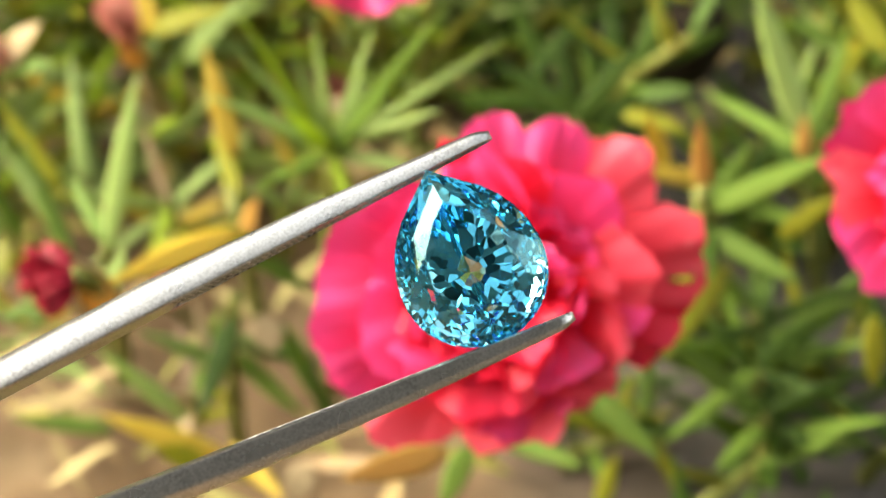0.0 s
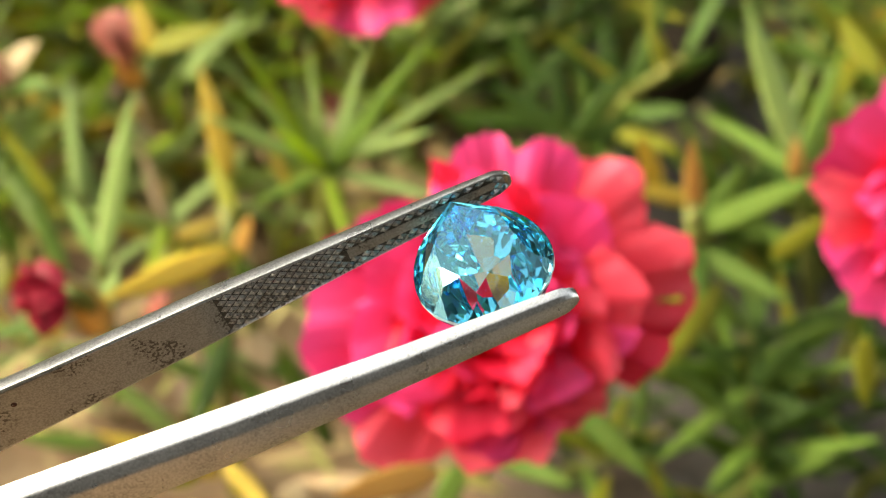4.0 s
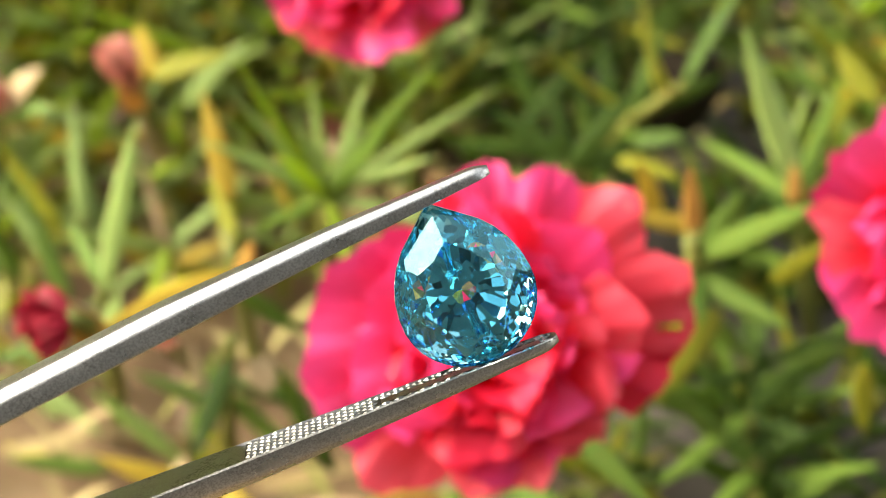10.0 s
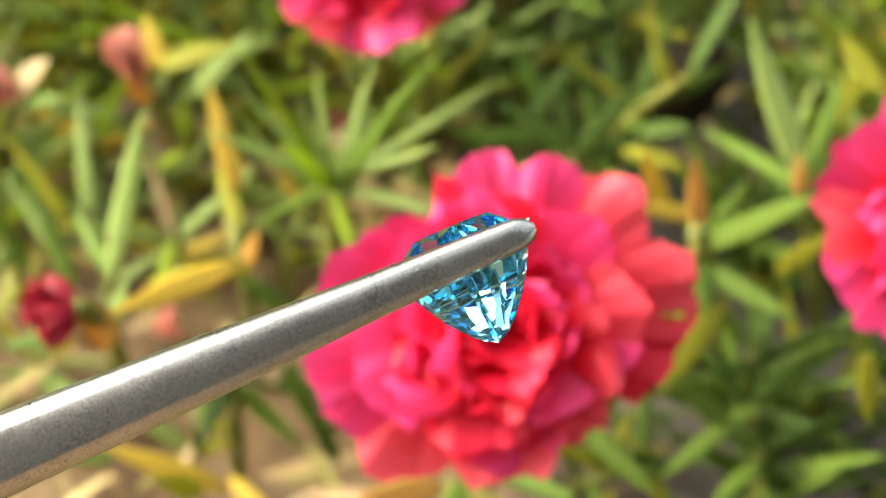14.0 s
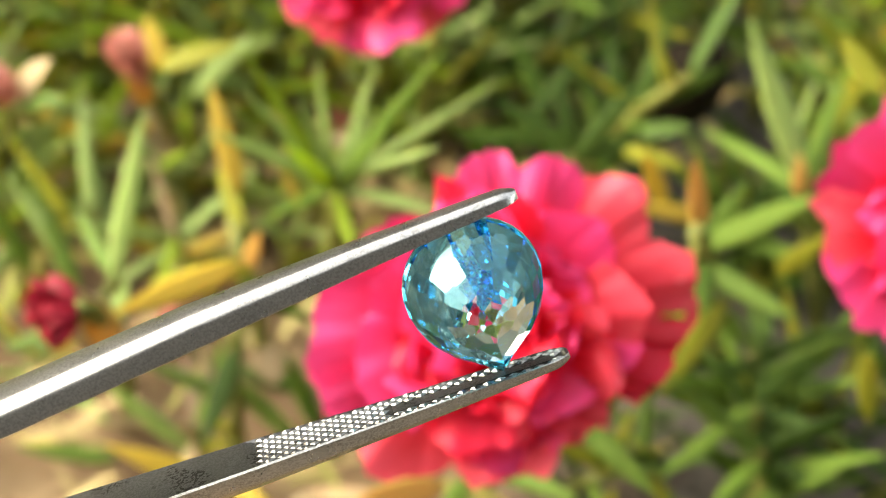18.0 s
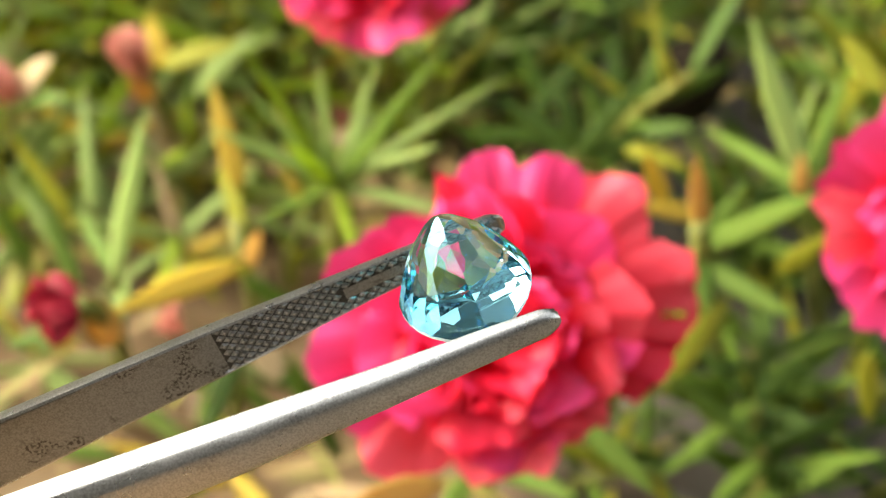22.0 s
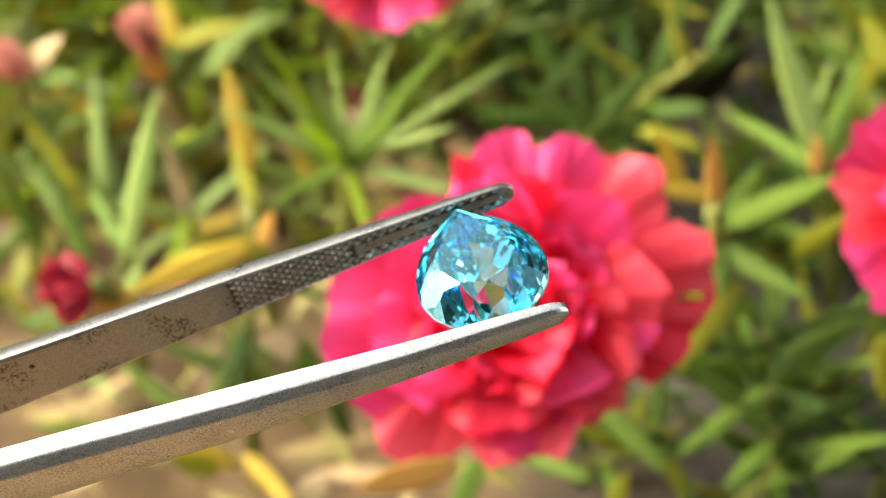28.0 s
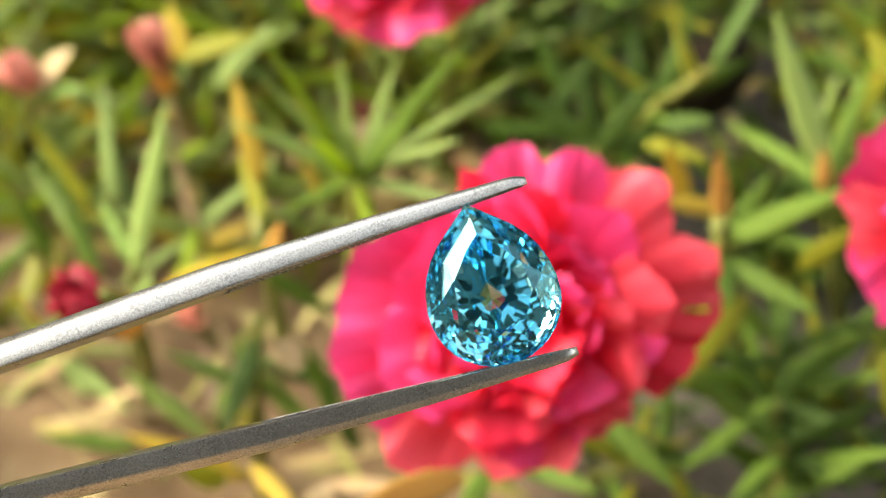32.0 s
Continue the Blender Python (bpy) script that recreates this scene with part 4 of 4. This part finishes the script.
for k in range(9):
    a = Vector((-46.1, 147.9, 47.2)) * MM
    d = (Vector((-48.5, 148.7, 56.2)) * MM - a).normalized()
    m = Matrix((d, d.orthogonal().normalized(), d.cross(d.orthogonal().normalized()))).transposed().to_4x4()
    me = petal_mesh(ROSY, rng, rng.uniform(8, 10.5), rng.uniform(3.8, 5.2), 0.2, 0.1, 0.15)
    part("petal", me, head, "", Matrix.Translation(a) @ m @ pose(0, 0, 0, rng.uniform(0, 360), 0, 0) @ pose(0, 0, 0, 0, rng.uniform(-10, 6), 0))
leaf(wither, (-45.8, 148.1, 43.3), (-47.0, 146.2, 51.1), 4.2, "r", 1)
leaf(wither, (-47.0, 161.7, 21.7), (-49.9, 160.8, 34.6), 4.6, "s", 1)
leaf(wither, (-45.2, 155.9, 43.8), (-47.8, 162.4, 49.9), 4.4, "y", 1)
leaf(wither, (-45.2, 156.3, 44.1), (-32.9, 154.8, 49.8), 4.4, "o", 1)
leaf(wither, (-42.0, 160.7, 34.6), (-31.1, 160.3, 48.1), 4.2, "p", 1)
# faded bud at the border
wither = plant_empty(0, 0, "spent moss rose with a faded orange-pink bud")
stalk(wither, [(-96.6, 190.0, -20.9), (-80.8, 168.2, 13.7), (-69.5, 153.0, 40.8)], 1.2, 1.1)
head = new("flower")
head.parent = wither
head.empty_display_size = 0.01
tagged(head, "faded orange-pink closed bud")
for k in range(9):
    a = Vector((-68.4, 150.7, 41.4)) * MM
    d = (Vector((-71.3, 151.5, 50.4)) * MM - a).normalized()
    m = Matrix((d, d.orthogonal().normalized(), d.cross(d.orthogonal().normalized()))).transposed().to_4x4()
    me = petal_mesh(ROSY, rng, rng.uniform(6, 8), rng.uniform(4.0, 6), 0.3, 0.1, 0.25)
    part("petal", me, head, "", Matrix.Translation(a) @ m @ pose(0, 0, 0, rng.uniform(0, 360), 0, 0) @ pose(0, 0, 0, 0, rng.uniform(-26, 12), 0))
leaf(wither, (-69.1, 152.3, 40.2), (-60.5, 149.1, 51.0), 5.0, "s", 1)
leaf(wither, (-69.1, 152.0, 39.9), (-58.0, 144.9, 47.0), 4.2, "g", 1)

# leaves to the right of the large flower
shoot = plant_empty(0, 0, "moss rose shoot with broad green and orange leaves", "moss rose shoots")
stalk(shoot, [(51.4, 133.4, -11.1), (42.7, 125.6, 16.0), (34.3, 113.7, 43.2), (33.6, 116.1, 48.2)], 1.9, 1.1)
for a, b, w, tone, k in (((33.9, 115.3, 47.4), (32.2, 119.0, 57.8), 46, "r", 0), ((33.9, 113.6, 45.9), (48.4, 113.1, 56.5), 60, "g", 1), ((35.1, 120.2, 45.3), (25.4, 117.8, 49.7), 46, "y", 1), ((31.0, 125.1, 42.9), (26.7, 127.3, 51.8), 52, "y", 2),
                         ((34.3, 111.8, 44.1), (45.3, 103.2, 43.0), 58, "g", 0), ((34.3, 112.3, 44.6), (33.5, 103.6, 43.2), 40, "d", 0), ((34.6, 116.4, 41.6), (41.6, 124.1, 49.0), 44, "g", 2), ((45.3, 114.6, 40.0), (51.8, 115.1, 47.4), 50, "o", 1),
                         ((39.6, 115.3, 33.7), (29.1, 102.5, 28.4), 58, "o", 0), ((37.3, 117.0, 35.3), (29.0, 103.7, 36.4), 44, "o", 1)):
    leaf(shoot, a, b, w / 2154 * 137, tone, k)
shoot = plant_empty(0, 0, "tall moss rose shoot with long pale leaves and dry tips", "moss rose shoots")
stalk(shoot, [(68.0, 142.2, -9.4), (59.3, 136.6, 19.7), (51.0, 129.2, 44.3)], 1.7, 1.0)
for a, b, w, tone, k in (((50.4, 127.7, 45.6), (41.4, 140.2, 64.2), 66, "p", 0), ((49.4, 124.5, 45.4), (48.9, 126.5, 51.3), 38, "r", 1), ((50.8, 127.2, 45.1), (58.1, 142.6, 52.9), 42, "g", 0), ((50.8, 126.6, 44.6), (38.1, 141.5, 44.7), 46, "g", 1),
                         ((54.7, 130.4, 34.4), (61.4, 138.2, 41.9), 44, "g", 2), ((53.8, 130.4, 34.4), (48.6, 142.2, 38.6), 44, "d", 1), ((61.5, 153.6, 42.7), (52.7, 156.8, 45.7), 44, "g", 0), ((56.3, 142.1, 38.6), (68.6, 156.0, 45.1), 40, "o", 1)):
    leaf(shoot, a, b, w / 2154 * 144, tone, k)
shoot = plant_empty(0, 0, "low moss rose shoot with olive leaves over the soil", "moss rose shoots")
stalk(shoot, [(50.3, 106.5, -15.8), (46.5, 106.0, 4.3), (44.0, 105.6, 21.8)], 1.6, 1.0)
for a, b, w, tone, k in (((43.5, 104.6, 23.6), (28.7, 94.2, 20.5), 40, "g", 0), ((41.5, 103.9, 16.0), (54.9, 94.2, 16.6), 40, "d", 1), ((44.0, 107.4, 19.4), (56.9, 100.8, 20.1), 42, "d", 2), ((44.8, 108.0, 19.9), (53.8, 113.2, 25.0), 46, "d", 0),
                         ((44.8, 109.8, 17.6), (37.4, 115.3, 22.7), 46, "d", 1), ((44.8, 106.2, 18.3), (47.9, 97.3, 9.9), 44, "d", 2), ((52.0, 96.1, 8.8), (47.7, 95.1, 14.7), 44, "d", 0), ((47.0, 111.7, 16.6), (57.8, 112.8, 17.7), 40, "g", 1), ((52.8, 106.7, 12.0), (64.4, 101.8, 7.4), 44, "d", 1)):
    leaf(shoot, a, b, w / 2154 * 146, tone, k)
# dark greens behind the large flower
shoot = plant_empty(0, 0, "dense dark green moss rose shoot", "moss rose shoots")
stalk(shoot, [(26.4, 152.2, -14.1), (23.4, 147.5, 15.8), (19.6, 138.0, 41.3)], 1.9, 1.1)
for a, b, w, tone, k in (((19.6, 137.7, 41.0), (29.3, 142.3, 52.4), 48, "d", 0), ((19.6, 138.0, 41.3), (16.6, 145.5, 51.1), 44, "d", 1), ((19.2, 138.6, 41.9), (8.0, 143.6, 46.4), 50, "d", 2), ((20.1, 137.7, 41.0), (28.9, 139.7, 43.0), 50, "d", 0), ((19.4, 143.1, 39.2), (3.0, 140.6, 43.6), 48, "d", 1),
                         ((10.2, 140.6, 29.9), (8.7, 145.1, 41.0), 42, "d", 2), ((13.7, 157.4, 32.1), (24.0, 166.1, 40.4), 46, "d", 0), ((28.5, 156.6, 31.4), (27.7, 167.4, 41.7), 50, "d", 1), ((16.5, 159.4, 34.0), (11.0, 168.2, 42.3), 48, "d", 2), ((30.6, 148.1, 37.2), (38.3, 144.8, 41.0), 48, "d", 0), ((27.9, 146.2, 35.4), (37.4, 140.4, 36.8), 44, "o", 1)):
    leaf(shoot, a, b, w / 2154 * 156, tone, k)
# low leaves over the bare soil
shoot = plant_empty(0, 0, "sparse moss rose shoot creeping over bare soil", "moss rose shoots")
stalk(shoot, [(-32.3, 107.4, -15.9), (-32.4, 111.0, 1.3), (-30.7, 111.7, 22.7), (-29.1, 113.1, 30.9)], 1.5, 0.9)
for a, b, w, tone, k in (((-29.5, 110.8, 28.8), (-33.3, 97.3, 22.8), 50, "d", 0), ((-30.8, 108.8, 19.9), (-41.7, 106.3, 31.2), 40, "p", 1), ((-36.3, 100.6, 19.0), (-47.8, 105.0, 29.9), 38, "p", 2), ((-30.8, 96.5, 15.2), (-46.7, 98.0, 23.3), 56, "y", 1),
                         ((-33.0, 93.2, 18.9), (-38.7, 92.0, 24.6), 52, "o", 0), ((-29.2, 94.8, 20.4), (-20.9, 86.5, 19.5), 48, "y", 2), ((-30.7, 114.9, 18.8), (-19.0, 112.3, 16.5), 46, "d", 0), ((-31.6, 113.7, 17.7), (-20.8, 106.3, 10.8), 46, "g", 1), ((-49.2, 105.4, 9.6), (-64.2, 106.7, 10.7), 42, "g", 0),
                         ((-19.1, 108.7, 13.1), (-23.4, 114.0, 24.9), 46, "g", 2), ((-15.8, 105.0, 9.6), (-20.2, 108.7, 19.9), 40, "d", 1)):
    leaf(shoot, a, b, w / 2154 * 144, tone, k)

# a dry seed pod near the soil and faded buds deep in the bed
pod = plant_empty(0, 0, "spent moss rose with a round dry beige seed pod")
stalk(pod, [(-25.0, 134.0, -8.0), (-26.5, 130.0, 0.0), (-28.3, 125.6, 6.0)], 0.8, 0.7, DRY)
bm = bmesh.new()
bmesh.ops.create_uvsphere(bm, u_segments=18, v_segments=12, radius=1)
for v in bm.verts:
    v.co *= 1 + 0.05 * math.cos(6 * math.atan2(v.co.y, v.co.x)) * (1 - v.co.z ** 2) + 0.25 * max(0.0, v.co.z) ** 6
pod_mesh = bpy.data.meshes.new("seed_pod")
bm.to_mesh(pod_mesh)
bm.free()
pod_mesh.materials.append(HUSK)
pod_mesh.polygons.foreach_set("use_smooth", [True] * len(pod_mesh.polygons))
part("seed_pod", pod_mesh, pod, "round dry beige seed pod", pose(-28.6 * MM, 124.8 * MM, 8.0 * MM, 40, 0, 15) @ Matrix.Scale(2.9 * MM, 4))
for tip, size in (((-11.0, 191.0, 11.5), 7.0), ((-20.3, 179.5, 11.0), 6.0), ((-28.4, 197.0, 11.0), 7.5), ((-44.8, 129.5, 10.5), 5.5)):
    b = Vector(tip)
    wither = plant_empty(0, 0, "spent moss rose with a small faded pink bud")
    stalk(wither, [b + Vector((4, 9, -22)), b + Vector((1.5, 4, -9)), b], 0.9, 0.8)
    for k in range(7):
        me = petal_mesh(ROSY, rng, size * rng.uniform(0.7, 1.1), size * rng.uniform(0.4, 0.6), 0.3, 0.1, 0.25)
        part("petal", me, wither, "", Matrix.Translation(b * MM) @ pose(0, 0, 0, 0, -55 + rng.uniform(-30, 30), 51 * k + rng.uniform(-20, 20)))

build_litter()
# faded tangle beside and behind the buds
for k, (base, tip) in enumerate((((-90.2, 197.2, -27.8), (-72.0, 173.0, 25.3)), ((-74.9, 183.6, -26.7), (-61.6, 163.2, 23.0)), ((-56.8, 183.4, -26.7), (-48.1, 163.3, 16.4)), ((-86.1, 168.3, -27.6), (-71.7, 150.5, 17.7)), ((-95.7, 237.2, -31.2), (-72.5, 194.3, 24.8)),
                                 ((-58.9, 224.1, -29.5), (-47.0, 184.5, 22.7)), ((-40.1, 223.9, -29.5), (-31.3, 187.4, 25.6)), ((-105.2, 201.9, -23.5), (-81.1, 162.7, 22.3)), ((-51.5, 159.6, -21.6), (-44.9, 143.9, 18.6)), ((-28.0, 174.4, -21.1), (-26.2, 158.8, 12.3)),
                                 ((-74.0, 137.8, -15.1), (-67.4, 129.3, 4.5)), ((-113.7, 246.5, -22.6), (-87.4, 198.3, 28.5)), ((-71.3, 207.1, -32.0), (-56.3, 172.4, 18.0)))):
    tuft(base, tip, 11, 17, 2.5, "ppsboyp" if k % 3 else "pboosp", 900 + k)
# dry bits among the leaves
leaf(shoot, (-26.6, 112.1, 27.2), (-23.8, 108.3, 23.7), 4.8, "s", 0)
leaf(shoot, (-20.8, 89.7, 15.7), (-18.8, 93.3, 19.1), 4.6, "s", 1)
leaf(shoot, (-15.1, 154.7, 29.2), (-19.8, 155.8, 30.1), 3.7, "s", 1)
leaf(shoot, (21.2, 90.8, 10.3), (23.7, 96.5, 15.7), 2.8, "o", 2)

# the rest of the bed: shoots that fill it towards the back
rng = random.Random(21)
# where the lump for the shaded gap sits; shoots keep clear of it
lump = (41.9, 170.4, 30.5)
for k in range(250):
    x, y = rng.uniform(-140, 150), rng.uniform(150, 345)
    if x < 5 and rng.random() < (0.6 if y < 180 else 0.35):
        continue
    tall = rng.uniform(0.35, 1.0) * min(58, y - 112)
    # tones picked by place: darkest right of the middle, to darken the bed there
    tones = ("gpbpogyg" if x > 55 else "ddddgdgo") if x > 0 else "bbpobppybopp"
    if abs(x - lump[0]) < 13 and lump[1] - 70 < y < lump[1] + 10:
        continue
    (far_sprig if y > 215 else sprig)(x, y, tall, (rng.uniform(-16, 16), rng.uniform(-16, 6)), tones, 100 + k, rng.uniform(16, 26), rng.uniform(1.5, 2.6))
for k in range(95):
    x, y = rng.uniform(-150, 0), rng.uniform(185, 330)
    (far_sprig if y > 215 else sprig)(x, y, rng.uniform(22, 60), (rng.uniform(-18, 18), rng.uniform(-16, 6)), "bopppbbyop", 600 + k, rng.uniform(16, 26), rng.uniform(1.5, 2.6))
for k in range(70):
    x, y = rng.uniform(-130, 130), rng.uniform(10, 150)
    if x < 0 and y > 85 and rng.random() < 0.55:
        continue
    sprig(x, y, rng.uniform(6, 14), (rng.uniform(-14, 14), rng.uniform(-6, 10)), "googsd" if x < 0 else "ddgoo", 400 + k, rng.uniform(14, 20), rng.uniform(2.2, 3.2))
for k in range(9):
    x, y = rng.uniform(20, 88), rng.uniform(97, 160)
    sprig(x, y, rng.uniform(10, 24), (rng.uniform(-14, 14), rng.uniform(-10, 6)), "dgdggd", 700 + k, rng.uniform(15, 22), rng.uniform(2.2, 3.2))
join_far()
shade_lump(lump[0], lump[1], lump[2], 9.0)
for k in range(9):
    stone(rng.uniform(30, 85), rng.uniform(88, 125), rng.uniform(2.5, 6), rng.uniform(0, 360), k % 3)

motions()
